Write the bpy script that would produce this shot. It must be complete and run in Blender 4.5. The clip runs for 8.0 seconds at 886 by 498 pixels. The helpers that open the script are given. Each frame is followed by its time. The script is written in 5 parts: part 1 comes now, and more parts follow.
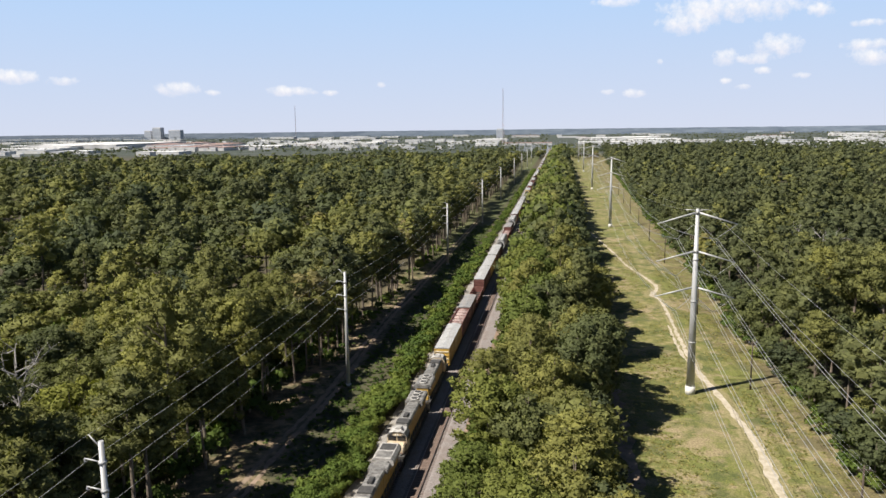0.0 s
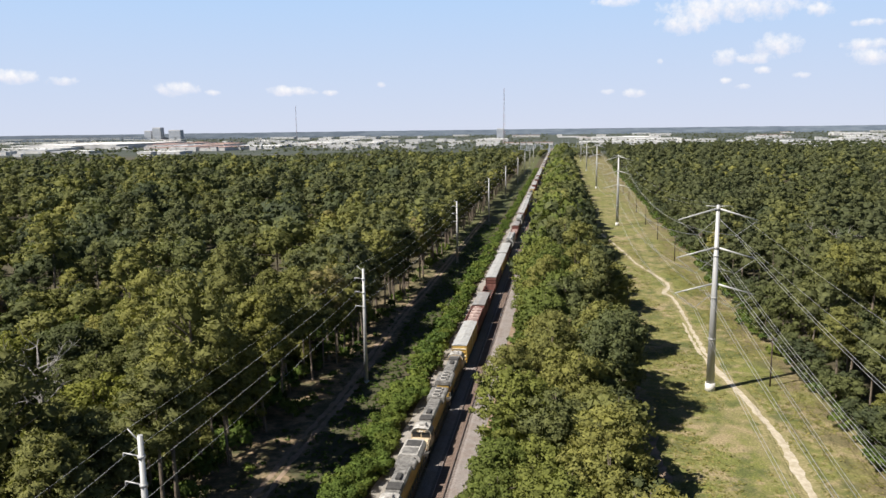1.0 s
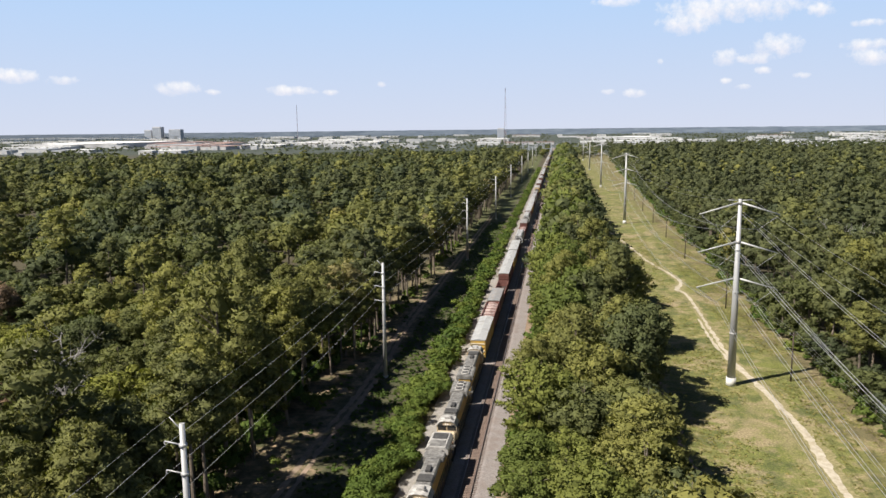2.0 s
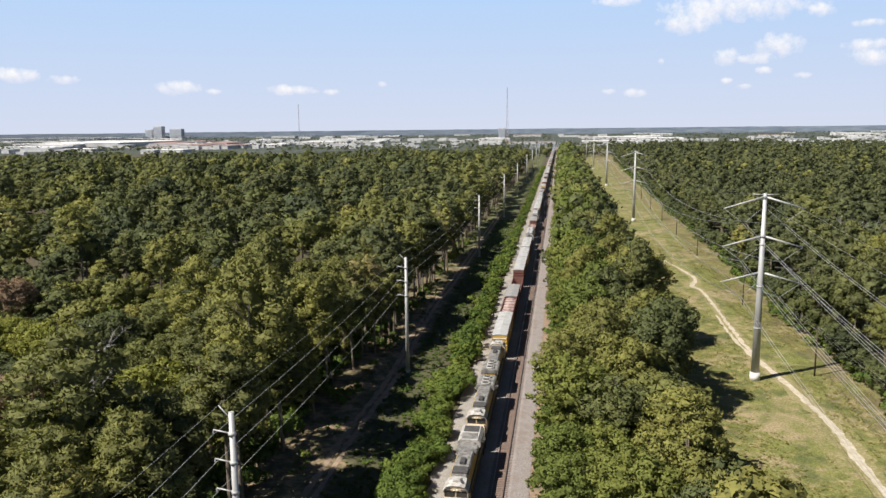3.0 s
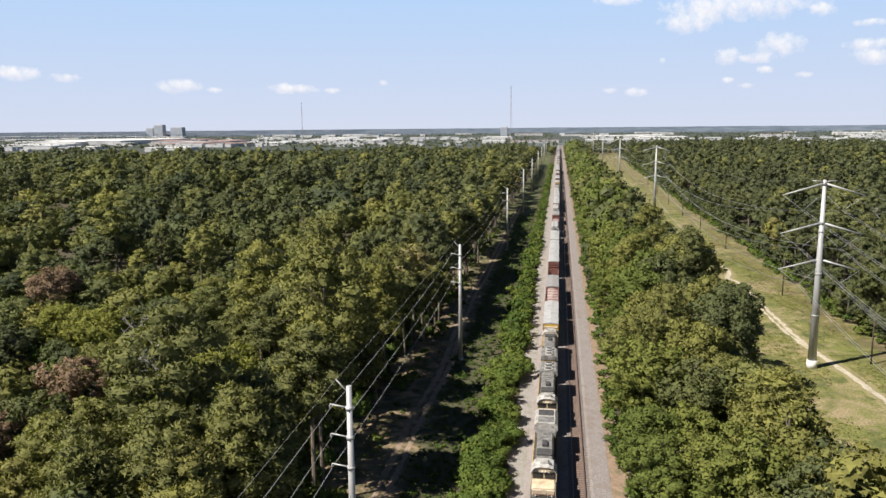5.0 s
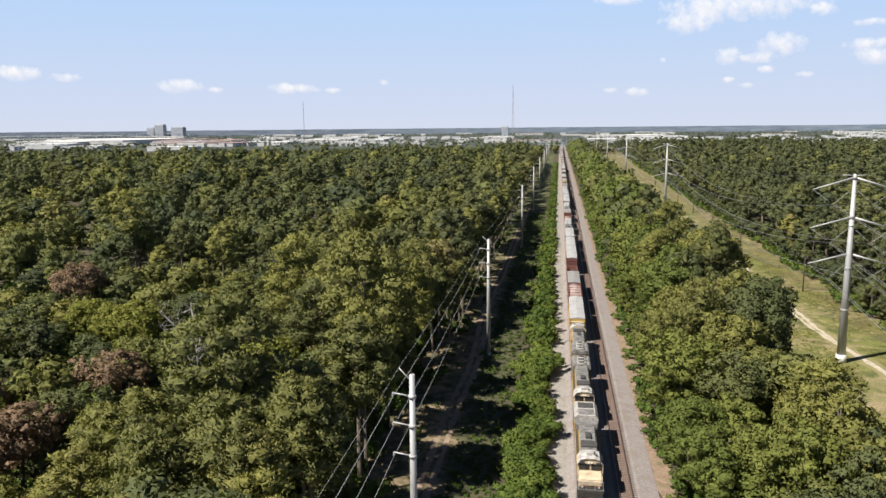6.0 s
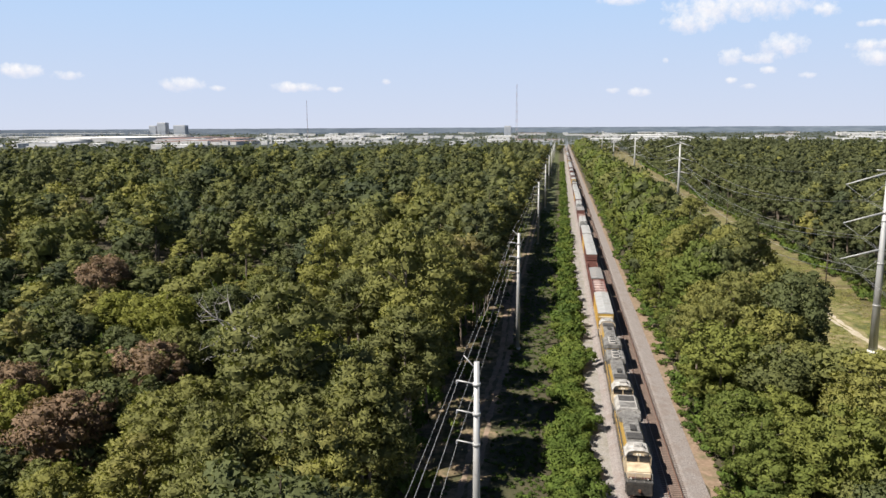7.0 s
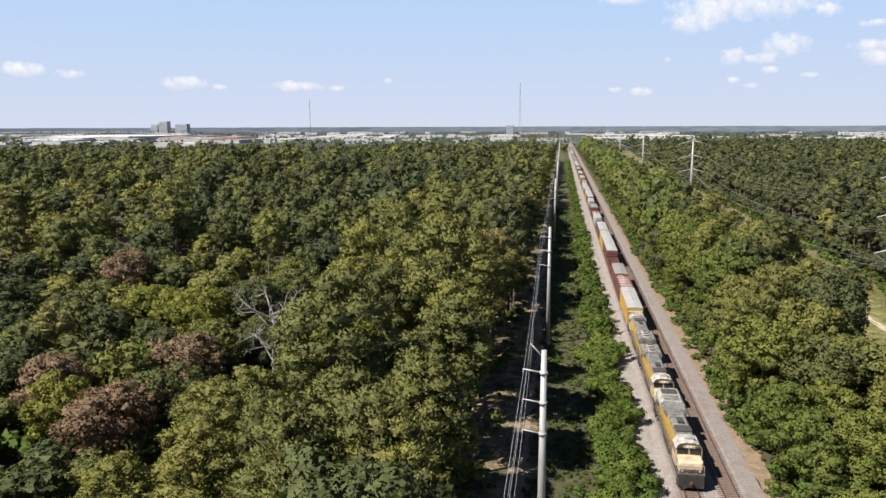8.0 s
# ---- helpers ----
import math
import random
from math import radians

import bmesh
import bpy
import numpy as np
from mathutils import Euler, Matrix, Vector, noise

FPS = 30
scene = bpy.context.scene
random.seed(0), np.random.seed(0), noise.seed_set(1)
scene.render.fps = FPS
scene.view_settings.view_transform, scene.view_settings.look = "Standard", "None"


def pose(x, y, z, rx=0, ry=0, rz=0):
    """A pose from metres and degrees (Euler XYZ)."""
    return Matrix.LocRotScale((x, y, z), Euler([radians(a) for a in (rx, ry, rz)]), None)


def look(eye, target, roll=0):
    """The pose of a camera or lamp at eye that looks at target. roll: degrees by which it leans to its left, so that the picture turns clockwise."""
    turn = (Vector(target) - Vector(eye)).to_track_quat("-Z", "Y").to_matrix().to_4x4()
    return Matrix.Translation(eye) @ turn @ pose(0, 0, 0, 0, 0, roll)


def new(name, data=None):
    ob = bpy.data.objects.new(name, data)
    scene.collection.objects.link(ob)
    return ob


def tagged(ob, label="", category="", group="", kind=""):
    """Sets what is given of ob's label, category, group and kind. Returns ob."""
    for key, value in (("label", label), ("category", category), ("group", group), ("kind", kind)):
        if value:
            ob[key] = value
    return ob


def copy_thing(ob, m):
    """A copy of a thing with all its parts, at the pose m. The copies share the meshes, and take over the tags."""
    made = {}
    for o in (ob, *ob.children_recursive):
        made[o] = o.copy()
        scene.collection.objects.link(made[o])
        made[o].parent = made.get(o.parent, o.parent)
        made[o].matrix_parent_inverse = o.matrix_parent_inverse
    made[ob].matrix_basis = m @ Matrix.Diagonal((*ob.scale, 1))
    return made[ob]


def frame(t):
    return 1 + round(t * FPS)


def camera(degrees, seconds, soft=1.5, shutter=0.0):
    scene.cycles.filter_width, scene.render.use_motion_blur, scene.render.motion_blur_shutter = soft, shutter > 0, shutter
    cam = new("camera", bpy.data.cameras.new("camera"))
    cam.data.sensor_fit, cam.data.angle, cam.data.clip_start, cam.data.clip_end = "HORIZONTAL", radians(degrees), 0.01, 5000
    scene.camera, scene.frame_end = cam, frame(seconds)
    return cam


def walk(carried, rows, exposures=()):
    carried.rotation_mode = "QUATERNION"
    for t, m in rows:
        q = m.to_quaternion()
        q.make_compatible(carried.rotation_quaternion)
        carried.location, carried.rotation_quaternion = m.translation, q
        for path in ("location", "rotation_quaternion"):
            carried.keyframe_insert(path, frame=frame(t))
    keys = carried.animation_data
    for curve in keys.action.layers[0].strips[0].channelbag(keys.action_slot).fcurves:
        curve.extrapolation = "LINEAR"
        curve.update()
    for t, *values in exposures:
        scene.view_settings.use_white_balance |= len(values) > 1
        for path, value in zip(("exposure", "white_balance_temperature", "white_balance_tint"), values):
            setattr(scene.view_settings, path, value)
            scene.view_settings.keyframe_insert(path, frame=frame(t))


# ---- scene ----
cam = camera(61.0, 8.0)
# seconds, eye (x, y, z), yaw to the left of +y, pitch, roll; +y runs along the railway
ROWS = [
    (0, 23.695, 1.111, 49.926, 8.964, -9.164, -0.701),
    (0.5, 21.922, 0.991, 49.734, 8.932, -9.149, -0.691),
    (1, 20.003, 0.834, 49.281, 8.926, -9.166, -0.730),
    (1.5, 18.060, 0.696, 48.721, 8.892, -9.166, -0.680),
    (3, 11.701, -0.184, 47.169, 8.875, -9.180, -0.611),
    (3.5, 9.262, -0.417, 46.675, 8.846, -9.206, -0.566),
    (4, 6.765, -0.579, 46.055, 8.818, -9.206, -0.568),
    (4.5, 4.012, -0.958, 45.391, 8.816, -9.224, -0.507),
    (6, -4.181, -2.422, 43.921, 8.785, -9.244, -0.527),
    (6.5, -6.861, -2.871, 43.395, 8.837, -9.278, -0.358),
    (7, -9.737, -3.094, 42.809, 8.840, -9.273, -0.275),
    (7.5, -12.450, -3.265, 42.312, 8.921, -9.309, -0.167),
    (8, -15.439, -3.511, 41.710, 8.883, -9.323, -0.183),
]


def aim(x, y, z, yaw, pitch, roll):
    a, b = radians(yaw), radians(pitch)
    ahead = (-math.sin(a) * math.cos(b), math.cos(a) * math.cos(b), math.sin(b))
    return look((x, y, z), (x + ahead[0], y + ahead[1], z + ahead[2]), roll)


walk(cam, [(row[0], aim(*row[1:])) for row in ROWS])

# ---- light ----
SUN_AZ, SUN_EL = math.atan2(-0.834, -0.552), radians(50.5)
world = bpy.data.worlds.new("sky")
scene.world = world
world.use_nodes = True
wn, wl = world.node_tree.nodes, world.node_tree.links
sky = wn.new("ShaderNodeTexSky")
sky.sky_type, sky.sun_disc = "NISHITA", False
sky.sun_elevation, sky.sun_rotation = SUN_EL, SUN_AZ % (2 * math.pi)
sky.air_density, sky.dust_density, sky.ozone_density = 0.7, 0.4, 2.0
sky.altitude = 2500
wn["Background"].inputs[1].default_value = 0.05
# haze towards the horizon, laid over the clear sky
coords, parts = wn.new("ShaderNodeTexCoord"), wn.new("ShaderNodeSeparateXYZ")
wl.new(coords.outputs["Generated"], parts.inputs[0])
haze = wn.new("ShaderNodeValToRGB")
for e, (p, c) in zip(haze.color_ramp.elements, ((0.0, (0.65, 0.705, 0.85)), (0.2, (0.425, 0.64, 0.95)))):
    e.position, e.color = p, (*c, 1)
wl.new(parts.outputs[2], haze.inputs[0])
glow = wn.new("ShaderNodeVectorMath")
glow.operation = "SCALE"
glow.inputs[3].default_value = 12.0
wl.new(haze.outputs[0], glow.inputs[0])
height = wn.new("ShaderNodeMapRange")
for k, v in ((1, 0.17), (2, 0.25), (3, 1.0), (4, 0.0)):
    height.inputs[k].default_value = v
wl.new(parts.outputs[2], height.inputs[0])
blend = wn.new("ShaderNodeMix")
blend.data_type = "RGBA"
wl.new(height.outputs[0], blend.inputs[0])
wl.new(sky.outputs[0], blend.inputs[6])
wl.new(glow.outputs[0], blend.inputs[7])
wl.new(blend.outputs[2], wn["Background"].inputs[0])
sun_data = bpy.data.lights.new("sun", "SUN")
sun_data.energy, sun_data.angle, sun_data.color = 5.0, radians(0.55), (1.0, 0.94, 0.84)
sun = new("sun", sun_data)
sun_from = Vector((math.sin(SUN_AZ) * math.cos(SUN_EL), math.cos(SUN_AZ) * math.cos(SUN_EL), math.sin(SUN_EL)))
sun.matrix_world = look(sun_from * 300, (0, 0, 0))
scene.view_settings.exposure = 0.77


# ---- materials ----
def node(nt, kind, **sets):
    n = nt.nodes.new(kind)
    for key, value in sets.items():
        if key in n.inputs:
            n.inputs[key].default_value = value
    return n


def blank(name):
    m = bpy.data.materials.new(name)
    m.use_nodes = True
    return m, m.node_tree, m.node_tree.nodes["Principled BSDF"]


def noise_of(nt, scale, detail=4.0, coords="Object", rough=0.6, stretch=None):
    tc = nt.nodes.new("ShaderNodeTexCoord")
    n = node(nt, "ShaderNodeTexNoise", Scale=scale, Detail=detail, Roughness=rough)
    out = tc.outputs[coords]
    if stretch:
        mp = nt.nodes.new("ShaderNodeMapping")
        mp.inputs["Scale"].default_value = stretch
        nt.links.new(out, mp.inputs[0])
        out = mp.outputs[0]
    nt.links.new(out, n.inputs["Vector"])
    return n.outputs[0]


def ramp(nt, fac, stops):
    r = nt.nodes.new("ShaderNodeValToRGB")
    el = r.color_ramp.elements
    while len(el) < len(stops):
        el.new(0.5)
    for e, (p, c) in zip(el, stops):
        e.position, e.color = p, (*c, 1)
    nt.links.new(fac, r.inputs[0])
    return r.outputs[0]


def mixed(nt, fac, a, b, mode="MIX"):
    m = nt.nodes.new("ShaderNodeMix")
    m.data_type, m.blend_type = "RGBA", mode
    for sock, v in ((m.inputs[0], fac), (m.inputs[6], a), (m.inputs[7], b)):
        if isinstance(v, (int, float)):
            sock.default_value = v
        elif isinstance(v, tuple):
            sock.default_value = (*v, 1)
        else:
            nt.links.new(v, sock)
    return m.outputs[2]


def step(nt, value, lo, hi):
    m = node(nt, "ShaderNodeMapRange")
    m.inputs[1].default_value, m.inputs[2].default_value = lo, hi
    nt.links.new(value, m.inputs[0])
    return m.outputs[0]


def calc(nt, op, a, b=0.0):
    m = nt.nodes.new("ShaderNodeMath")
    m.operation = op
    for sock, v in zip(m.inputs, (a, b)):
        if isinstance(v, (int, float)):
            sock.default_value = v
        else:
            nt.links.new(v, sock)
    return m.outputs[0]


def bumped(nt, bsdf, height, strength, distance):
    b = node(nt, "ShaderNodeBump", Strength=strength, Distance=distance)
    nt.links.new(height, b.inputs["Height"])
    nt.links.new(b.outputs[0], bsdf.inputs["Normal"])


def surface(name, dark, light, scale, rough=0.8, metal=0.0, grime=None, grime_scale=0.6, bump=0.2, stretch=None):
    """A two-scale surface: fine grain between two colours, and larger stains of a third."""
    m, nt, p = blank(name)
    fine = noise_of(nt, scale, 5, stretch=stretch)
    col = ramp(nt, fine, [(0.3, dark), (0.7, light)])
    if grime:
        big = noise_of(nt, grime_scale, 6, rough=0.7)
        col = mixed(nt, step(nt, big, 0.48, 0.72), col, grime)
    nt.links.new(col, p.inputs["Base Color"])
    p.inputs["Roughness"].default_value, p.inputs["Metallic"].default_value = rough, metal
    bumped(nt, p, fine, bump, 0.02)
    return m


def foliage(name, stops, light=0.2):
    """Leaves: a tint for each tree, a shade for each clump, some light let through."""
    m, nt, p = blank(name)
    att = nt.nodes.new("ShaderNodeAttribute")
    att.attribute_name = "tint"
    geo = nt.nodes.new("ShaderNodeNewGeometry")
    info = nt.nodes.new("ShaderNodeObjectInfo")
    own = calc(nt, "LESS_THAN", att.outputs["Fac"], 1.0)
    tint = calc(nt, "FRACT", calc(nt, "ADD", att.outputs["Fac"], calc(nt, "MULTIPLY", own, calc(nt, "ADD", calc(nt, "MULTIPLY", info.outputs["Random"], 0.58), 0.26))))
    base = ramp(nt, tint, stops)
    vary = ramp(nt, geo.outputs["Random Per Island"], [(0.0, (0.8, 0.81, 0.83)), (0.5, (0.99, 0.99, 0.99)), (1.0, (1.22, 1.19, 1.12))])
    col = mixed(nt, 1.0, base, vary, "MULTIPLY")
    nt.links.new(col, p.inputs["Base Color"])
    p.inputs["Roughness"].default_value = 0.75
    p.inputs["Specular IOR Level"].default_value = 0.12
    tr = nt.nodes.new("ShaderNodeBsdfTranslucent")
    nt.links.new(mixed(nt, 1.0, col, (1.1, 1.2, 0.65), "MULTIPLY"), tr.inputs[0])
    mx = nt.nodes.new("ShaderNodeMixShader")
    mx.inputs[0].default_value = light
    out = nt.nodes["Material Output"]
    nt.links.new(p.outputs[0], mx.inputs[1])
    nt.links.new(tr.outputs[0], mx.inputs[2])
    nt.links.new(mx.outputs[0], out.inputs[0])
    return m


def ground_material():
    m, nt, p = blank("ground")
    geo = nt.nodes.new("ShaderNodeNewGeometry")
    sep = nt.nodes.new("ShaderNodeSeparateXYZ")
    nt.links.new(geo.outputs["Position"], sep.inputs[0])
    x, y = sep.outputs[0], sep.outputs[1]
    wob = calc(nt, "MULTIPLY", calc(nt, "SUBTRACT", noise_of(nt, 0.12, 5), 0.5), 9.0)
    xw = calc(nt, "ADD", x, wob)
    n_big, n_mid, n_fine = noise_of(nt, 0.035, 5), noise_of(nt, 0.35, 6, rough=0.7), noise_of(nt, 3.0, 5, rough=0.75)
    grass = ramp(nt, n_mid, [(0.32, (0.082, 0.093, 0.026)), (0.5, (0.168, 0.162, 0.05)), (0.66, (0.3, 0.25, 0.1))])
    lush = ramp(nt, n_fine, [(0.32, (0.075, 0.096, 0.02)), (0.68, (0.21, 0.21, 0.05))])
    grass = mixed(nt, step(nt, n_big, 0.42, 0.6), grass, lush)
    dry = ramp(nt, n_fine, [(0.3, (0.2, 0.15, 0.08)), (0.7, (0.34, 0.28, 0.16))])
    bare = step(nt, calc(nt, "ADD", calc(nt, "MULTIPLY", n_mid, 0.6), calc(nt, "MULTIPLY", noise_of(nt, 0.06, 4), 0.6)), 0.6, 0.7)
    grass = mixed(nt, bare, grass, dry)
    patch = noise_of(nt, 0.16, 5, rough=0.65)
    grass = mixed(nt, calc(nt, "MULTIPLY", step(nt, patch, 0.5, 0.62), 0.8), grass, ramp(nt, n_fine, [(0.3, (0.04, 0.055, 0.015)), (0.7, (0.1, 0.115, 0.03))]))
    grass = mixed(nt, calc(nt, "MULTIPLY", step(nt, noise_of(nt, 0.11, 5, stretch=(1, 0.4, 1)), 0.56, 0.7), 0.7), grass, dry)
    weeds = calc(nt, "MULTIPLY", step(nt, xw, 59, 64), step(nt, patch, 0.4, 0.55))
    grass = mixed(nt, calc(nt, "MULTIPLY", weeds, 0.7), grass, ramp(nt, n_fine, [(0.3, (0.08, 0.06, 0.035)), (0.7, (0.2, 0.15, 0.08))]))
    grass = mixed(nt, 0.75, grass, mixed(nt, 1.0, grass, ramp(nt, n_fine, [(0.25, (0.4, 0.4, 0.4)), (0.75, (1.5, 1.5, 1.5))]), "MULTIPLY"))
    litter = ramp(nt, n_fine, [(0.3, (0.035, 0.03, 0.016)), (0.7, (0.09, 0.075, 0.04))])
    track = ramp(nt, n_mid, [(0.38, (0.055, 0.058, 0.022)), (0.5, (0.14, 0.11, 0.06)), (0.62, (0.3, 0.215, 0.135))])
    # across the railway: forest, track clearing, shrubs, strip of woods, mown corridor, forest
    # weedy band by the shrubs, forest-edge shade also darkened into its colour
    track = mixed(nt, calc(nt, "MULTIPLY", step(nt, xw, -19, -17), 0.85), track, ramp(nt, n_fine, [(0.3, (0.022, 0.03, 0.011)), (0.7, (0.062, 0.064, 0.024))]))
    # greener farther along, toned down for the forest's shadow as well
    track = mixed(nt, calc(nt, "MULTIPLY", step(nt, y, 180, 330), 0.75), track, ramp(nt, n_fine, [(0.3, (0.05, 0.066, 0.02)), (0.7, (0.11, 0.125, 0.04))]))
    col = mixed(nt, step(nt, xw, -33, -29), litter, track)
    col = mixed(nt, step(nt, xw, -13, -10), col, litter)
    col = mixed(nt, step(nt, xw, 30, 33), col, grass)
    xr = calc(nt, "SUBTRACT", xw, calc(nt, "MULTIPLY", calc(nt, "MAXIMUM", calc(nt, "SUBTRACT", y, 150.0), 0.0), 0.018))
    col = mixed(nt, step(nt, xr, 70, 75), col, litter)
    town = ramp(nt, noise_of(nt, 0.012, 6, rough=0.7), [(0.42, (0.032, 0.042, 0.03)), (0.58, (0.055, 0.065, 0.05)), (0.7, (0.18, 0.18, 0.17))])
    col = mixed(nt, step(nt, y, 1250, 1500), col, town)
    nt.links.new(col, p.inputs["Base Color"])
    p.inputs["Roughness"].default_value = 0.95
    bumped(nt, p, n_fine, 0.6, 0.15)
    return m


M = {}
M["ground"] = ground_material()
M["pine"] = foliage("pine_needles", [(0.0, (0.078, 0.088, 0.043)), (0.3, (0.107, 0.116, 0.048)), (0.6, (0.156, 0.158, 0.052)), (0.85, (0.195, 0.192, 0.057)), (0.95, (0.177, 0.151, 0.071)), (1.0, (0.104, 0.101, 0.043))])
M["leaf"] = foliage("broad_leaves", [(0.0, (0.054, 0.067, 0.037)), (0.3, (0.086, 0.100, 0.044)), (0.6, (0.131, 0.140, 0.049)), (0.84, (0.177, 0.176, 0.053)), (0.9, (0.189, 0.178, 0.053)), (0.94, (0.158, 0.125, 0.076)), (1.0, (0.140, 0.115, 0.076))])
M["bright"] = foliage("light_leaves", [(0.0, (0.082, 0.107, 0.030)), (0.4, (0.108, 0.134, 0.034)), (0.8, (0.151, 0.166, 0.042)), (1.0, (0.097, 0.111, 0.032))])
M["grass_tuft"] = foliage("grass_blades", [(0.0, (0.12, 0.13, 0.035)), (0.5, (0.2, 0.19, 0.06)), (1.0, (0.3, 0.25, 0.11))], 0.3)
M["gold_leaf"] = foliage("yellow_leaves", [(0.0, (0.16, 0.178, 0.04)), (1.0, (0.19, 0.19, 0.045))])
M["shrub"] = foliage("shrub_leaves", [(0.0, (0.057, 0.091, 0.022)), (0.5, (0.092, 0.131, 0.028)), (1.0, (0.132, 0.161, 0.036))])
M["rust_leaf"] = foliage("browned_leaves", [(0.0, (0.18, 0.12, 0.08)), (1.0, (0.23, 0.165, 0.11))], 0.2)
M["bark"] = surface("bark", (0.1, 0.075, 0.055), (0.24, 0.2, 0.16), 3.0, 0.9, bump=0.6, stretch=(1, 1, 0.2))
M["dead_wood"] = surface("dead_wood", (0.17, 0.16, 0.15), (0.32, 0.3, 0.28), 4.0, 0.9, stretch=(1, 1, 0.2))
M["gravel"] = surface("pale_gravel", (0.17, 0.155, 0.14), (0.37, 0.345, 0.32), 5.0, 0.95, grime=(0.17, 0.15, 0.1), grime_scale=0.3, bump=0.7)
M["ballast"] = surface("ballast_stone", (0.14, 0.122, 0.115), (0.36, 0.32, 0.305), 6.0, 0.95, grime=(0.2, 0.155, 0.135), grime_scale=0.4, bump=0.9)
M["rusty_ballast"] = surface("rust_stained_ballast", (0.12, 0.085, 0.07), (0.28, 0.2, 0.165), 6.0, 0.95, grime=(0.16, 0.1, 0.078), grime_scale=0.5, bump=0.9)
M["clay"] = surface("orange_clay", (0.17, 0.115, 0.078), (0.31, 0.22, 0.155), 1.5, 0.95, grime=(0.1, 0.1, 0.045), grime_scale=0.35, bump=0.6)
M["path"] = surface("sandy_path", (0.32, 0.275, 0.21), (0.54, 0.48, 0.385), 1.1, 0.95, grime=(0.3, 0.25, 0.15), grime_scale=0.4, bump=0.4)
M["worn"] = surface("trodden_dry_grass", (0.14, 0.13, 0.05), (0.32, 0.265, 0.14), 2.2, 0.95, grime=(0.12, 0.125, 0.035), grime_scale=0.5, bump=0.5)
M["rut"] = surface("red_dirt", (0.19, 0.13, 0.095), (0.36, 0.27, 0.2), 1.2, 0.95, grime=(0.1, 0.09, 0.05), grime_scale=0.3, bump=0.5)
M["tie"] = surface("creosote_timber", (0.05, 0.037, 0.03), (0.14, 0.1, 0.08), 8.0, 0.9, bump=0.5, stretch=(0.2, 1, 1))
M["rail"] = surface("rusted_rail", (0.1, 0.045, 0.028), (0.19, 0.095, 0.06), 5.0, 0.7, 0.3)
M["railtop"] = surface("worn_rail_head", (0.3, 0.27, 0.25), (0.5, 0.46, 0.43), 2.0, 0.35, 0.9)
M["galv"] = surface("galvanised_steel", (0.36, 0.36, 0.36), (0.5, 0.5, 0.49), 0.8, 0.55, 0.25, grime=(0.4, 0.39, 0.38), grime_scale=0.3, bump=0.05, stretch=(1, 1, 0.15))
M["concrete"] = surface("concrete", (0.5, 0.49, 0.46), (0.72, 0.71, 0.68), 2.0, 0.9, grime=(0.38, 0.36, 0.33), grime_scale=1.0)
M["wire"] = surface("aluminium_wire", (0.4, 0.4, 0.4), (0.52, 0.52, 0.52), 2.0, 0.5, 0.5)
M["insulator"] = surface("grey_insulator", (0.28, 0.28, 0.29), (0.4, 0.4, 0.42), 4.0, 0.35)
M["pole_wood"] = surface("tarred_pole", (0.035, 0.026, 0.02), (0.09, 0.065, 0.05), 3.0, 0.9, bump=0.4, stretch=(1, 1, 0.1))
M["yellow"] = surface("yellow_paint", (0.46, 0.29, 0.06), (0.58, 0.38, 0.1), 1.5, 0.5, grime=(0.28, 0.2, 0.1), grime_scale=0.5, bump=0.05)
M["nose_paint"] = surface("dusty_yellow_paint", (0.46, 0.36, 0.23), (0.6, 0.5, 0.36), 1.5, 0.6, grime=(0.3, 0.22, 0.16), grime_scale=0.9, bump=0.05)
M["grey_paint"] = surface("weathered_grey_paint", (0.1, 0.096, 0.092), (0.29, 0.28, 0.265), 1.6, 0.6, grime=(0.06, 0.055, 0.05), grime_scale=1.1, bump=0.05)
M["cab_white"] = surface("cab_roof_paint", (0.28, 0.265, 0.25), (0.55, 0.53, 0.5), 2.2, 0.55, grime=(0.17, 0.155, 0.145), grime_scale=0.8, bump=0.05)
M["soot"] = surface("sooty_steel", (0.03, 0.03, 0.032), (0.09, 0.085, 0.08), 2.0, 0.7)
M["black"] = surface("black_underframe", (0.015, 0.015, 0.016), (0.05, 0.045, 0.04), 3.0, 0.75, grime=(0.1, 0.075, 0.055), grime_scale=1.2)
M["glass"] = surface("dark_windscreen", (0.01, 0.012, 0.015), (0.02, 0.022, 0.026), 1.0, 0.08, bump=0.0)
M["lamp_white"] = surface("lens_white", (0.8, 0.78, 0.7), (0.9, 0.88, 0.8), 6.0, 0.2)
M["roof_white"] = surface("white_car_roof", (0.34, 0.34, 0.34), (0.44, 0.44, 0.435), 0.9, 0.5, grime=(0.29, 0.27, 0.25), grime_scale=0.5, bump=0.05)
M["roof_grey"] = surface("galvanised_car_roof", (0.25, 0.25, 0.25), (0.36, 0.35, 0.34), 0.9, 0.5, 0.2, grime=(0.36, 0.3, 0.26), grime_scale=0.6, bump=0.05)
M["oxide"] = surface("oxide_red_paint", (0.13, 0.05, 0.042), (0.2, 0.085, 0.07), 1.2, 0.6, grime=(0.15, 0.09, 0.075), grime_scale=0.5, bump=0.05)
M["cream"] = surface("cream_band", (0.7, 0.62, 0.45), (0.8, 0.73, 0.56), 1.2, 0.6, grime=(0.5, 0.4, 0.28), grime_scale=0.8)
M["load"] = surface("reddish_load", (0.24, 0.16, 0.145), (0.4, 0.31, 0.29), 2.0, 0.95, grime=(0.5, 0.4, 0.37), grime_scale=0.9, bump=0.5)
